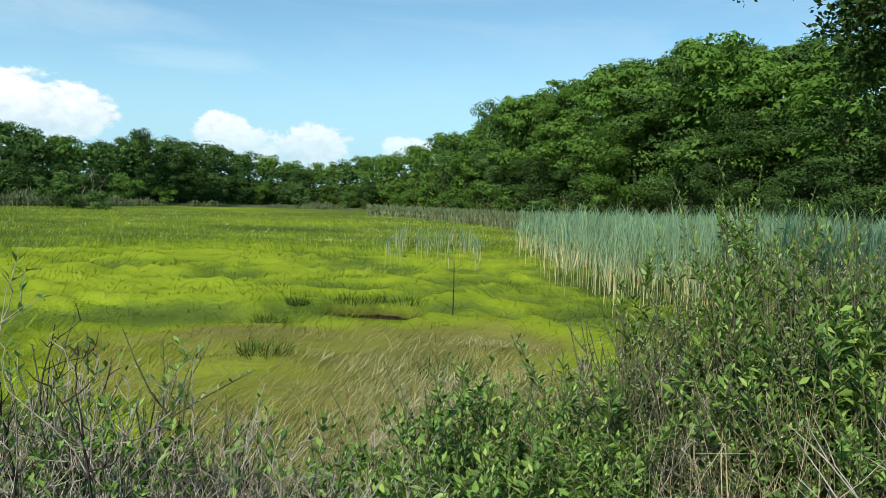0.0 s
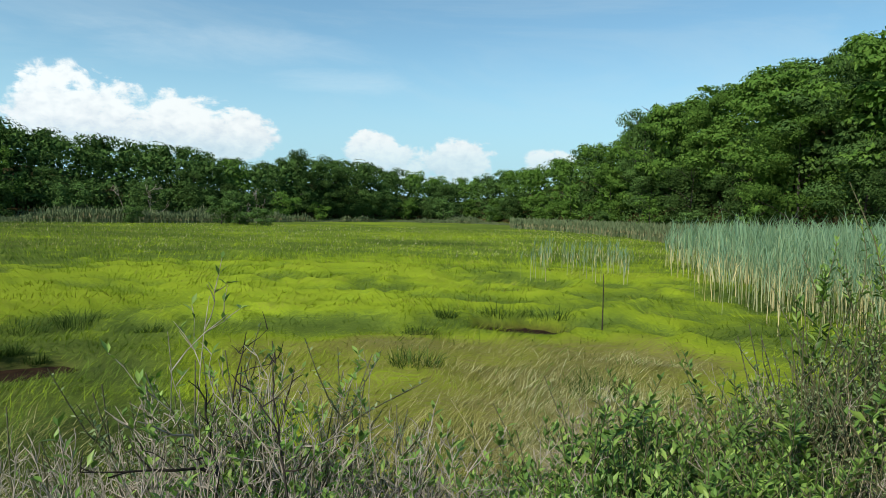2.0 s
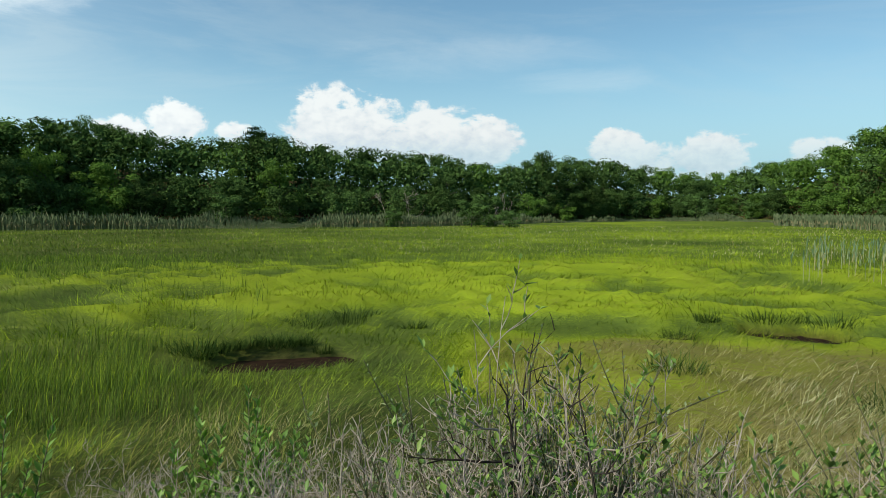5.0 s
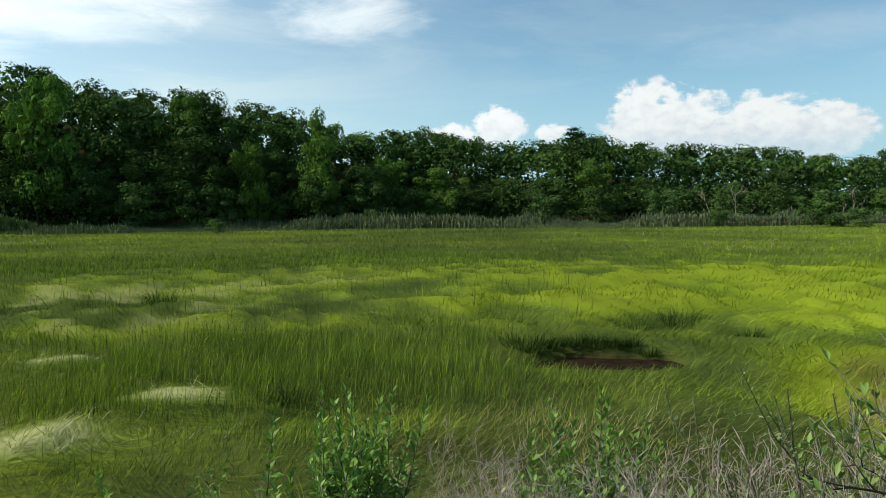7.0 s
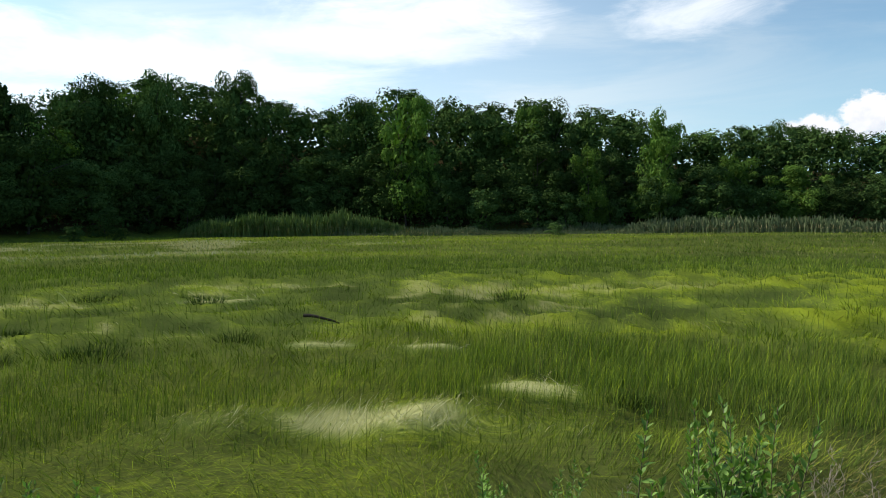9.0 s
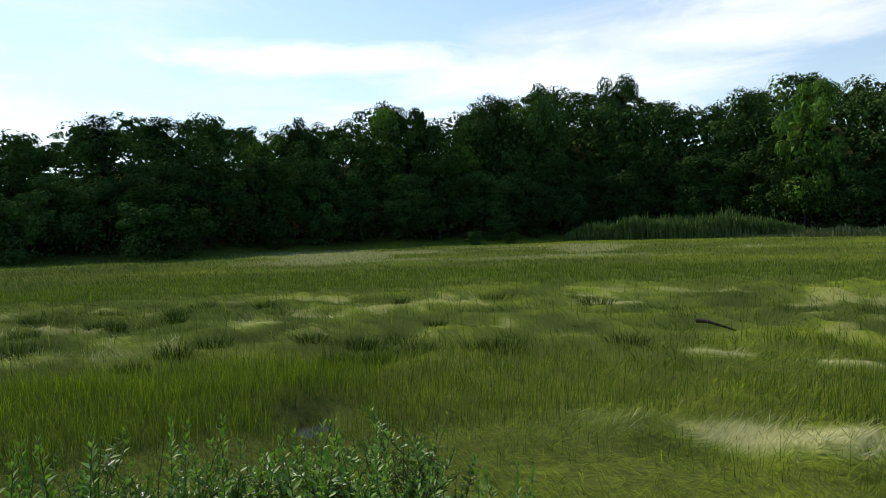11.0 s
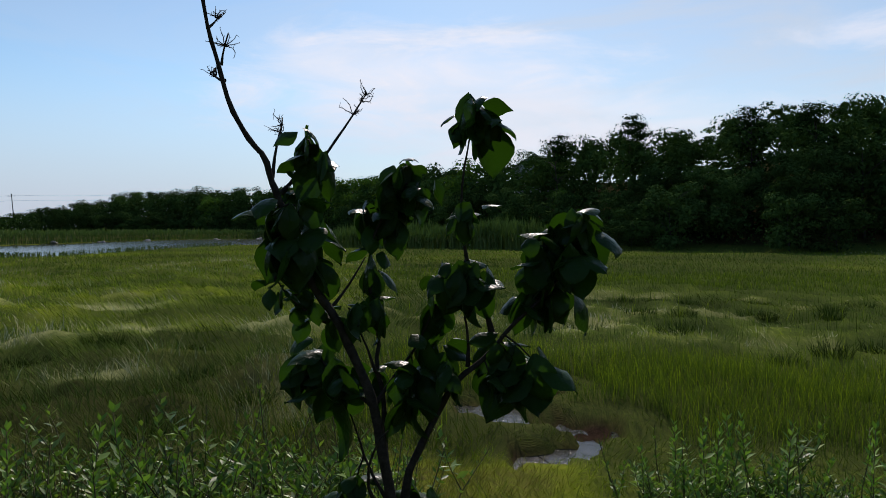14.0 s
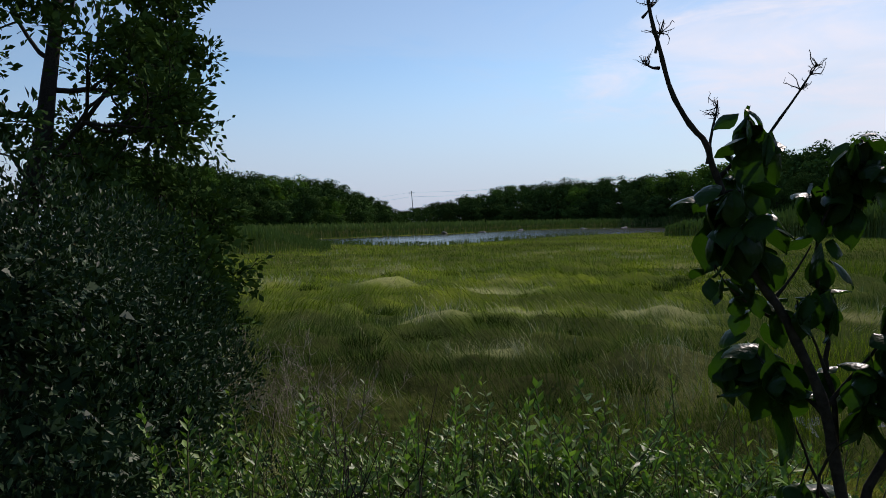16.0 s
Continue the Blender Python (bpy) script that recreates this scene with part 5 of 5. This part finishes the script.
for az, r, spin, length, rise in ((-43.0, 1.95, 93, 1.3, 0.22), (-42.0, 2.1, 86, 1.2, 0.14), (-40.0, 1.9, 99, 1.1, 0.1), (-24.5, 2.6, 165, 0.6, 0.1)):
    fallen_branch(az, r, spin, length, rise, M_BLEACHED, "bleached dead branch fallen across the shrubs")


# ---- big bushes and oaks near the path ----
rng = np.random.default_rng(105)


def dense_bush(name, label, mat, height, spread, n, leaf):
    ob = tagged(new(name), label, "bush")
    seg = []
    for _ in range(14):
        a = rng.uniform(0, 6.3)
        d = np.array([math.cos(a) * 0.5, math.sin(a) * 0.5, 1.0])
        seg += rods(stem_path(np.array([0, 0, -0.1]), d / np.linalg.norm(d), height * rng.uniform(0.6, 0.95), 5, 0.15), 0.025, 0.006)
    V, T = tubes(seg, 4)
    part("stemwork", tri_mesh("stemwork", V, T, M_DARKTWIG), ob)
    lobes = 70
    f = rng.uniform(0.02, 1, lobes)
    a = rng.uniform(0, 6.3, lobes)
    reach = spread * np.sqrt(np.clip(1 - f ** 2.2, 0.02, 1)) * rng.uniform(0.5, 1.0, lobes)
    C = np.stack([reach * np.cos(a), reach * np.sin(a), height * f], 1)
    i = rng.integers(0, lobes, n)
    d = rng.normal(size=(n, 3))
    d /= np.linalg.norm(d, axis=1)[:, None]
    P = C[i] + d * (spread * 0.3 * rng.uniform(0.3, 1.0, n) ** 0.5)[:, None]
    P[:, 2] = np.maximum(P[:, 2], 0.03)
    L = leaf * rng.uniform(0.6, 1.3, n)
    V, T = small_leaves(P, d + np.array([0, 0, 0.6]) + 0.5 * rng.normal(size=(n, 3)), rng.normal(size=(n, 3)) + np.array([0, 0, 1.2]), L, L * 0.45)
    i = rng.integers(0, lobes, 7000)
    Q = C[i] * np.array([0.75, 0.75, 0.85]) + rng.normal(0, spread * 0.08, (7000, 3))
    V2, T2 = cards(Q, rng.normal(size=(7000, 3)), np.full(7000, 0.075))
    V, T = np.concatenate([V, V2]), np.concatenate([T, T2 + len(V)])
    part("foliage", tri_mesh("foliage", V, T, mat), ob)
    return ob


def place(ob, az, r, spin=0.0):
    x, y = polar(az, r)
    ob.matrix_basis = pose(x, y, float(ground_z(x, y)), 0, 0, spin)
    return ob


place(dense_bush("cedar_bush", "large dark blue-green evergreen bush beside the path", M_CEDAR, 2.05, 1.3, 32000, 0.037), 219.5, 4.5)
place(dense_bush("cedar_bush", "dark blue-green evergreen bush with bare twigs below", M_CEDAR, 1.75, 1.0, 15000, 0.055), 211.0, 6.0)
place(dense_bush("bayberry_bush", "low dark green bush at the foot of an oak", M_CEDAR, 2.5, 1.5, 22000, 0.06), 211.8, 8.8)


def big_oak(name, label, height, spread, levels, leaf, twig_leaves, first=0.3):
    """An oak with crooked limbs; leaves sit in tufts at the twig ends, with gaps between."""
    ob = tagged(new(name), label, "tree")
    seg, P, D = [], [], []

    def grow(p, d, length, rad, level):
        pts = stem_path(p, d, length, 5, 0.2, 0.03)
        seg.extend(rods(pts, rad, rad * 0.62))
        if level == 0:
            tuft = rng.uniform(0.14, 0.3)
            for _ in range(twig_leaves):
                q = pts[rng.integers(2, 6)]
                b = rng.normal(size=3)
                b /= np.linalg.norm(b)
                P.append(q + b * np.array([1, 1, 0.7]) * tuft * rng.uniform(0.3, 1)), D.append(b + d * 0.5)
            return
        for k in range(rng.integers(3, 6)):
            i = rng.integers(2, 6)
            e = d * 0.8 + rng.normal(0, 0.62, 3)
            e /= np.linalg.norm(e)
            grow(pts[i], e, length * rng.uniform(0.5, 0.72), rad * 0.5, level - 1)

    trunk = stem_path(np.array([0, 0, -0.3]), np.array([0, 0, 1.0]), height * 0.75, 7, 0.09, 0.1)
    for k in range(13):
        f = first + (0.97 - first) * k / 12
        i = min(6, int(f * 7))
        q = trunk[i] + (trunk[i + 1] - trunk[i]) * (f * 7 - i)
        a = k * 2.4 + rng.uniform(-0.5, 0.5)
        d = np.array([math.cos(a), math.sin(a), rng.uniform(0.0, 0.55)])
        grow(q, d / np.linalg.norm(d), spread * rng.uniform(0.42, 0.6) * (1.1 - 0.5 * f), 0.06 * (1.2 - 0.7 * f), levels)
    V, T = chain(trunk, taper(8, 0.2, 0.07), 9)
    part("trunk", tri_mesh("trunk", V, T, M_DARKTWIG, smooth=True), ob)
    V, T = tubes(seg, 4)
    part("limbwork", tri_mesh("limbwork", V, T, M_DARKTWIG), ob)
    n = len(P)
    L = leaf * rng.uniform(0.6, 1.2, n)
    V, T = small_leaves(np.array(P), np.array(D), rng.normal(size=(n, 3)) + np.array([0, 0, 1.0]), L, L * 0.6)
    part("crown", tri_mesh("crown", V, T, M_LEAF_A), ob)
    return ob


rng = np.random.default_rng(205)
place(big_oak("oak_tree", "spreading oak with crooked dark limbs and gaps between its leaves", 8.8, 3.9, 3, 0.13, 40, 0.14), 218.0, 11.5, 200)
rng = np.random.default_rng(107)
place(big_oak("oak_tree", "spreading oak overhanging the reeds, with leaves down to the ground", 11.5, 5.2, 3, 0.11, 30, 0.6), -35.0, 12.0, 100)


# ---- sapling with broad leaves ----
rng = np.random.default_rng(106)


def leaf_mesh(k):
    """A broad drooping leaf about 1 long: seven cross-ribs, pointed tip, folded along the midrib, wavy at the rim."""
    V, T = [], []
    prof = [0.03, 0.23, 0.33, 0.34, 0.27, 0.15, 0.0]
    sag = 0.25 + 0.22 * k
    for i, w in enumerate(prof):
        f = i / 6
        y, z = math.sin(f * sag * 1.6) / (sag * 1.6), -(1 - math.cos(f * sag * 1.6)) / (sag * 1.6)
        ripple = 0.05 * math.sin(7 * f + 2 * k)
        V += [(-w, y, z - 0.35 * w + ripple), (-0.5 * w, y + 0.02, z - 0.06 * w), (0, y, z), (0.5 * w, y + 0.02, z - 0.06 * w), (w, y, z - 0.35 * w - ripple)]
    for i in range(6):
        for c in range(4):
            a, b = i * 5 + c, i * 5 + 5 + c
            T += [(a, a + 1, b + 1), (a, b + 1, b)]
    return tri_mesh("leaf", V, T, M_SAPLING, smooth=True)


class Sapling:
    """A young tree with several stems; places are given in centimetres beside the root and above the marsh."""

    def __init__(self):
        self.ob = tagged(new("sapling"), "sapling with broad drooping dark green leaves and bare upper twigs", "sapling")
        yaw = radians(167.35)
        self.right, self.away = np.array([math.cos(yaw), math.sin(yaw), 0]), np.array([-math.sin(yaw), math.cos(yaw), 0])
        self.root = np.array([-0.099, -0.439, 0]) + self.away * 2.45 + self.right * 0.218
        self.nodes = []
        self.meshes = [leaf_mesh(k) for k in range(4)]

    def at(self, u, z, deep=0.0):
        return self.root + self.right * (u / 100) + self.away * deep + np.array([0, 0, z / 100])

    def stem(self, rad, drift, *pts):
        k = len(pts) - 1
        Q = [self.at(u, z, drift * i / k) for i, (u, z) in enumerate(pts)]
        # rounded between the joints, with small knots
        R = [Q[0]]
        for a, b, c in zip(Q, Q[1:], Q[2:]):
            R += [0.3 * a + 0.7 * b, 0.7 * b + 0.3 * c]
        R.append(Q[-1])
        self.nodes += R[2:]
        n = len(R) - 1
        tip = max(0.0022, rad * 0.2)
        V, T = chain(R, [(rad + (tip - rad) * (i / n) ** 0.6) * (1.12 if i % 3 == 0 else 0.96) for i in range(n + 1)], 7)
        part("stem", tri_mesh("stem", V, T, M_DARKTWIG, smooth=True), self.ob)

    def spurs(self, *places):
        """Short thorny dead twigs on the bare tops."""
        for u, z in places:
            seg, b = [], self.at(u, z)
            b = self.nodes[int(np.argmin([np.sum((q - b) ** 2) for q in self.nodes]))]
            for _ in range(5):
                d = rng.normal(size=3)
                d[2] = 0.6 * abs(d[2])
                pts = stem_path(b, d / np.linalg.norm(d), rng.uniform(0.03, 0.07), 4, 0.45)
                seg += rods(pts, 0.0022, 0.001)
                for q in pts[1:]:
                    seg.append((q, q + rng.normal(0, 0.006, 3), 0.0011, 0.0006))
            V, T = tubes(seg, 3)
            part("spur", tri_mesh("spur", V, T, M_DARKTWIG), self.ob)

    def tufts(self, *rows):
        """Whorls of leaves: side, height, how many, length of the longest."""
        for u, z, count, size in rows:
            count = round(1.2 * count)
            c = self.at(u, z)
            flat = [((q - c) @ self.right) ** 2 + (q[2] - c[2]) ** 2 for q in self.nodes]
            hold = self.nodes[int(np.argmin(flat))]
            c = c + self.away * ((hold - c) @ self.away + rng.uniform(-0.05, 0.05))
            V, T = chain([hold, 0.5 * (hold + c) + np.array([0, 0, 0.008]), c + np.array([0, 0, 0.002])], [0.004, 0.0033, 0.0025], 5)
            part("twig", tri_mesh("twig", V, T, M_DARKTWIG), self.ob)
            spin = rng.uniform(0, 360)
            for j in range(count):
                leaf = part("leaf", self.meshes[rng.integers(4)], self.ob)
                upper = j < count * 0.35
                tilt = rng.uniform(-30, 12) if upper else rng.uniform(-86, -42)
                s = size / 100 * (rng.uniform(0.65, 1.0) if upper else rng.uniform(0.75, 1.3))
                foot = c + rng.normal(0, 0.022, 3)
                leaf.matrix_basis = pose(*foot, tilt, rng.normal() * 16, spin + 137.5 * j + rng.normal() * 12) @ Matrix.Diagonal((s * rng.uniform(0.85, 1.1), s, s, 1))


def sapling():
    t = Sapling()
    t.stem(0.024, -0.3, (2, 78), (1, 129), (-1, 148), (-4, 164), (-6, 177), (-9, 188), (-14, 199), (-19, 211), (-25, 219), (-29, 227), (-32, 237), (-35, 245), (-37, 251), (-39, 256), (-40, 262), (-44, 266), (-47, 271), (-50, 277), (-52, 285), (-53, 290), (-55, 297), (-56, 304), (-57, 312))
    t.stem(0.02, -0.1, (2, 78), (3, 132), (4, 154), (8, 163), (13, 173), (18, 183), (22, 189), (29, 194), (34, 199), (39, 206), (47, 213), (54, 220), (59, 228), (63, 240))
    t.stem(0.012, -0.18, (35, 202), (32, 212), (29, 220), (25, 227), (23, 237), (22, 245), (22, 257), (24, 268), (25, 279))
    t.stem(0.015, 0.12, (1, 78), (0, 128), (-2, 154), (-3, 169), (-3, 183), (-6, 192), (-4, 202), (-7, 213), (-8, 225), (-7, 235), (-3, 244), (2, 254), (6, 262))
    t.stem(0.008, 0.05, (-6, 180), (1, 190), (8, 198), (12, 206), (15, 213))
    t.stem(0.008, -0.06, (26, 192), (26, 202), (24, 212), (23, 222))
    t.stem(0.008, 0.16, (-7, 179), (-14, 184), (-20, 187), (-25, 193))
    t.stem(0.008, -0.14, (-18, 207), (-24, 209), (-30, 214), (-35, 219), (-38, 225))
    t.stem(0.007, 0.1, (-21, 213), (-16, 219), (-12, 225), (-9, 230))
    t.stem(0.01, -0.08, (-37, 252), (-33, 256), (-29, 262), (-27, 267))
    t.stem(0.009, 0, (-31, 252), (-28, 256), (-24, 262), (-21, 267), (-14, 277), (-11, 282), (-9, 285))
    t.stem(0.007, 0.06, (-40, 257), (-39, 267), (-37, 275), (-37, 278))
    t.stem(0.008, 0.16, (-1, 144), (-9, 157), (-12, 167), (-17, 179))
    t.stem(0.008, -0.2, (-6, 144), (-10, 157), (-6, 171), (-3, 176))
    t.stem(0.006, -0.05, (-6, 191), (-10, 203), (-14, 210))
    t.stem(0.006, 0.1, (-55, 289), (-58, 290), (-60, 293), (-60, 295))
    t.stem(0.005, -0.05, (-56, 294), (-55, 298), (-53, 303))
    t.stem(0.005, 0.05, (-60, 306), (-58, 309), (-57, 312))
    t.spurs((-60, 294), (-60, 292), (-53, 302), (-54, 299), (-57, 312), (-9, 285), (-10, 282), (-14, 277), (-37, 278), (-37, 275), (-60, 306))
    # crown of the long bare stem
    t.tufts((-28, 269, 8, 11), (-25, 266, 4, 15), (-33, 255, 7, 9), (-38, 246, 8, 14), (-31, 247, 8, 13), (-38, 238, 4, 23), (-33, 239, 5, 19), (-25, 238, 5, 17), (-24, 228, 4, 13), (-31, 218, 8, 8), (-25, 210, 4, 10), (-38, 223, 4, 8))
    # middle stem
    t.tufts((5, 263, 9, 12), (2, 255, 10, 14), (9, 254, 6, 12), (1, 246, 9, 13), (-7, 247, 6, 13), (-8, 229, 6, 12), (-5, 214, 9, 12), (-15, 214, 8, 10))
    # upper fork
    t.tufts((25, 279, 8, 12), (28, 274, 4, 15), (21, 275, 4, 12), (22, 246, 9, 11), (23, 227, 9, 14), (28, 225, 7, 14), (18, 226, 6, 12), (16, 212, 9, 12), (24, 220, 5, 13))
    # outer fork
    t.tufts((63, 244, 9, 13), (57, 240, 9, 14), (67, 240, 4, 19), (48, 234, 8, 13), (58, 232, 8, 16), (52, 227, 7, 15), (56, 219, 9, 14), (46, 217, 6, 13))
    # low boughs
    t.tufts((38, 200, 8, 13), (41, 194, 9, 19), (47, 195, 6, 18), (32, 191, 5, 13), (8, 201, 4, 13), (15, 197, 7, 13), (5, 193, 9, 13), (17, 192, 5, 13), (6, 183, 10, 15), (-5, 189, 6, 10), (-27, 195, 10, 16), (-19, 191, 9, 14), (-32, 192, 6, 16), (-20, 183, 4, 18), (-13, 151, 7, 13), (8, 149, 6, 12))


sapling()


# ---- houses, pole, stones ----
def house(az, r, ridge, width, depth, turn):
    ob = tagged(new("house"), "grey-shingled house showing above the trees", "house")
    x, y = polar(az, r)
    base = float(ground_z(x, y)) - 0.5
    ob.matrix_basis = pose(x, y, base, 0, 0, turn)
    wall = ridge - base - 2.6
    w, d, o = width / 2, depth / 2, 0.4
    V = [(-w, -d, 0), (w, -d, 0), (w, d, 0), (-w, d, 0), (-w, -d, wall), (w, -d, wall), (w, d, wall), (-w, d, wall), (-w, 0, wall + 2.4), (w, 0, wall + 2.4)]
    T = [(0, 1, 5), (0, 5, 4), (2, 3, 7), (2, 7, 6), (1, 2, 6), (1, 6, 5), (3, 0, 4), (3, 4, 7), (4, 8, 7), (5, 6, 9)]
    part("wall", tri_mesh("wall", V, T, M_SIDING), ob)
    for sgn in (-1, 1):
        A = [(-w - o, sgn * (d + o), wall - 0.25), (w + o, sgn * (d + o), wall - 0.25), (w + o, 0, wall + 2.6), (-w - o, 0, wall + 2.6)]
        B = [(p[0], p[1], p[2] - 0.18) for p in A]
        T = [(0, 1, 2), (0, 2, 3), (4, 6, 5), (4, 7, 6), (0, 5, 1), (0, 4, 5), (1, 6, 2), (1, 5, 6), (2, 7, 3), (2, 6, 7), (3, 4, 0), (3, 7, 4)]
        part("roof", tri_mesh("roof", A + B, T, M_ROOF), ob)
    for k in (-0.55, 0.0, 0.55):
        bm = bmesh.new()
        bmesh.ops.create_cube(bm, size=1.0, matrix=pose(k * w, -d - 0.02, wall * 0.7) @ Matrix.Diagonal((1.1, 0.08, 1.4, 1)))
        me = bpy.data.meshes.new("window")
        bm.to_mesh(me)
        bm.free()
        me.materials.append(M_GLASS)
        part("window", me, ob)


house(158.4, 152, 2.4 + 152 * math.tan(radians(4.6)), 8, 7, 50)
house(152.3, 150, 2.4 + 150 * math.tan(radians(5.65)), 12, 8, 60)


def utility_pole():
    ob = tagged(new("utility_pole"), "thin leaning wooden utility pole with wires behind the far shore", "utility pole")
    x, y = polar(190.4, 262.0)
    z = float(ground_z(x, y))
    ob.matrix_basis = pose(x, y, z, 0, 4, 10)
    top = 2.4 + 262 * math.tan(radians(2.45)) - z
    V, T = tubes([((0, 0, -0.5), (0, 0, top), 0.17, 0.11)], 8)
    part("post", tri_mesh("post", V, T, M_DARKTWIG, smooth=True), ob)
    V, T = tubes([((-1.1, 0, top - 0.7), (1.1, 0, top - 0.7), 0.07, 0.07)], 4)
    part("crossarm", tri_mesh("crossarm", V, T, M_DARKTWIG), ob)
    for s, drop in ((-1, 0.4), (1, 0.4), (-1, 2.0), (1, 2.0)):
        Q = [np.array([s * 45 * k / 10, 3.0 * k / 10, top - drop - 2.4 * (k / 10) * (1.6 - k / 10)]) for k in range(11)]
        V, T = chain(Q, [0.025] * 11, 3)
        part("wire", tri_mesh("wire", V, T, M_DARKTWIG), ob)


utility_pole()


def boulder(az, r, size, label):
    bm = bmesh.new()
    bmesh.ops.create_icosphere(bm, subdivisions=3, radius=1.0)
    seed = rng.uniform(0, 50)
    for v in bm.verts:
        v.co *= 0.8 + 0.5 * noise.noise(v.co * 1.1 + Vector((seed, 0, 0))) + 0.12 * noise.noise(v.co * 4 + Vector((0, seed, 0)))
    me = bpy.data.meshes.new("boulder")
    bm.to_mesh(me)
    bm.free()
    me.materials.append(M_ROCK)
    ob = tagged(new("boulder", me), label, "boulder")
    place(ob, az, r, rng.uniform(0, 360))
    ob.scale = (size, size * 0.8, size * 0.55)


boulder(42.6, 5.6, 0.2, "small pale boulder among dry twigs on the bank")
for a, r, s in ((-13.2, 78, 1.5), (-14.6, 76, 2.0), (-15.6, 77, 1.6), (-16.8, 75, 1.7), (-18.0, 76, 1.1)):
    boulder(a, r, s, "weathered pale boulder under the trees of the hill")
for a, r, s in ((174, 181, 1.2), (175.5, 180, 0.9), (177, 180, 1.3), (179, 178, 0.8), (182, 168, 1.0), (185, 152, 0.9), (188, 141, 1.1)):
    boulder(a, r, s, "dark wet boulder on the far shore of the pond")


def snag(az, r, h):
    ob = bare_shrub("dead_tree", "bleached leafless dead tree before the woods", M_TWIG, 2, 3, 0.012, 0.25)
    place(ob, az, r)
    ob.scale = (h, h, h)
    tagged(ob, category="tree")


snag(34.0, 117, 6.0)
snag(26.2, 116, 5.5)


# ---- small things on the marsh ----
def rush_tuft(x, y, h, spread):
    n = 170
    a, q = rng.uniform(0, 6.3, n), spread * np.sqrt(rng.uniform(0, 1, n))
    px_, py_ = q * np.cos(a), q * np.sin(a)
    P = np.stack([px_, py_, np.full(n, -0.03)], 1)
    V, T, k = blades(P, a + rng.normal(0, 0.6, n), h * rng.uniform(0.5, 1.0, n), rng.uniform(0.008, 0.016, n), rng.uniform(0.1, 1.0, n), rng.uniform(0.1, 0.9, n))
    tone = np.clip(0.16 + 0.1 * rng.normal(size=n), 0, 0.3)
    ob = tagged(new("rush_tuft", tri_mesh("rush_tuft", V, T, M_GRASS, {"tone": np.repeat(tone, k)})), "dark green tuft of rushes among pale hay, some standing in for shade", "grass tuft", "tufts on the marsh")
    ob.matrix_basis = pose(x, y, float(ground_z(x, y)))


# the first three tufts stand in for shadows under overhanging hay
HAY_SHADE_TUFTS = [(-10.1, 13.1, 0.55, 0.5), (-10.4, 11.9, 0.4, 0.5), (-8.4, 13.0, 0.3, 0.25), (-20.5, 4.9, 0.55, 0.4), (-1.9, 17.3, 0.4, 0.6), (-0.8, 17.2, 0.4, 0.6), (-9.3, 9.9, 0.35, 0.4), (-10.0, 8.6, 0.4, 0.4), (-8.9, 3.6, 0.3, 0.2), (-3.3, 14.3, 0.35, 0.3), (-3.1, 16.1, 0.3, 0.25), (0.2, 10.4, 0.5, 0.4), (-2.6, 11.1, 0.4, 0.4)]
WET_TUFTS = [(-11.6, -10.4, 0.5, 0.35), (-12.6, -10.2, 0.4, 0.35), (-13.8, -8.6, 0.35, 0.4), (-13.2, -16.6, 0.4, 0.4), (-9.0, -14.8, 0.4, 0.4), (-10.4, -13.3, 0.4, 0.5), (-10.4, -10.3, 0.35, 0.3), (-12.1, -7.0, 0.45, 0.4), (-12.4, -6.3, 0.4, 0.25), (-13.7, -6.0, 0.35, 0.4), (-14.1, -4.8, 0.35, 0.4), (-14.9, -15.3, 0.5, 0.25), (-15.9, -14.2, 0.5, 0.3), (-10.8, -21.1, 0.4, 0.35)]
POND_TUFTS = [(-4.6, -26.0, 0.4, 0.8), (4.2, -33.0, 0.4, 0.5), (-6.3, -24.5, 0.4, 0.5)]
for x, y, h, w in HAY_SHADE_TUFTS + WET_TUFTS + POND_TUFTS:
    rush_tuft(x, y, h, w)
# dark blades overhanging the muddy hollow's far rim stand in for bank shade
for k in range(8):
    f = -1.05 + 0.3 * k
    lip = 0.95 * math.sqrt(1 - (f / 1.35) ** 2)
    rush_tuft(-8.65 + 0.51 * f - 0.86 * lip, 9.1 + 0.86 * f + 0.51 * lip, 0.26, 0.2)
rng = np.random.default_rng(109)
for a0, a1, r0, r1, count in ((96, 150, 14, 27, 22), (168, 203, 9, 34, 26)):
    for _ in range(count):
        x, y = polar(rng.uniform(a0, a1), rng.uniform(r0, r1))
        rush_tuft(float(x), float(y), rng.uniform(0.25, 0.42), rng.uniform(0.25, 0.6))


def driftwood(az, r, length):
    V, T = chain(stem_path(np.array([0, 0, 0.1]), np.array([1.0, 0, 0]), length, 6, 0.08, 0.0), taper(7, 0.045, 0.02), 7)
    ob = tagged(new("driftwood", tri_mesh("driftwood", V, T, M_DARKTWIG, smooth=True)), "dark weathered driftwood stick lying on the hay", "driftwood")
    place(ob, az, r, 80)
    ob.location.z += 0.12


driftwood(92.7, 17.3, 0.9)


def dead_stalk(x, y, h):
    V, T = chain(stem_path(np.array([0, 0, -0.1]), np.array([0.02, 0, 1.0]), h, 5, 0.03), taper(6, 0.016, 0.008), 6)
    ob = tagged(new("dead_stalk", tri_mesh("dead_stalk", V, T, M_DARKTWIG, smooth=True)), "single dark dead stalk standing in the marsh", "stalk")
    ob.matrix_basis = pose(x, y, float(ground_z(x, y)))


dead_stalk(0.3, 15.5, 1.35)
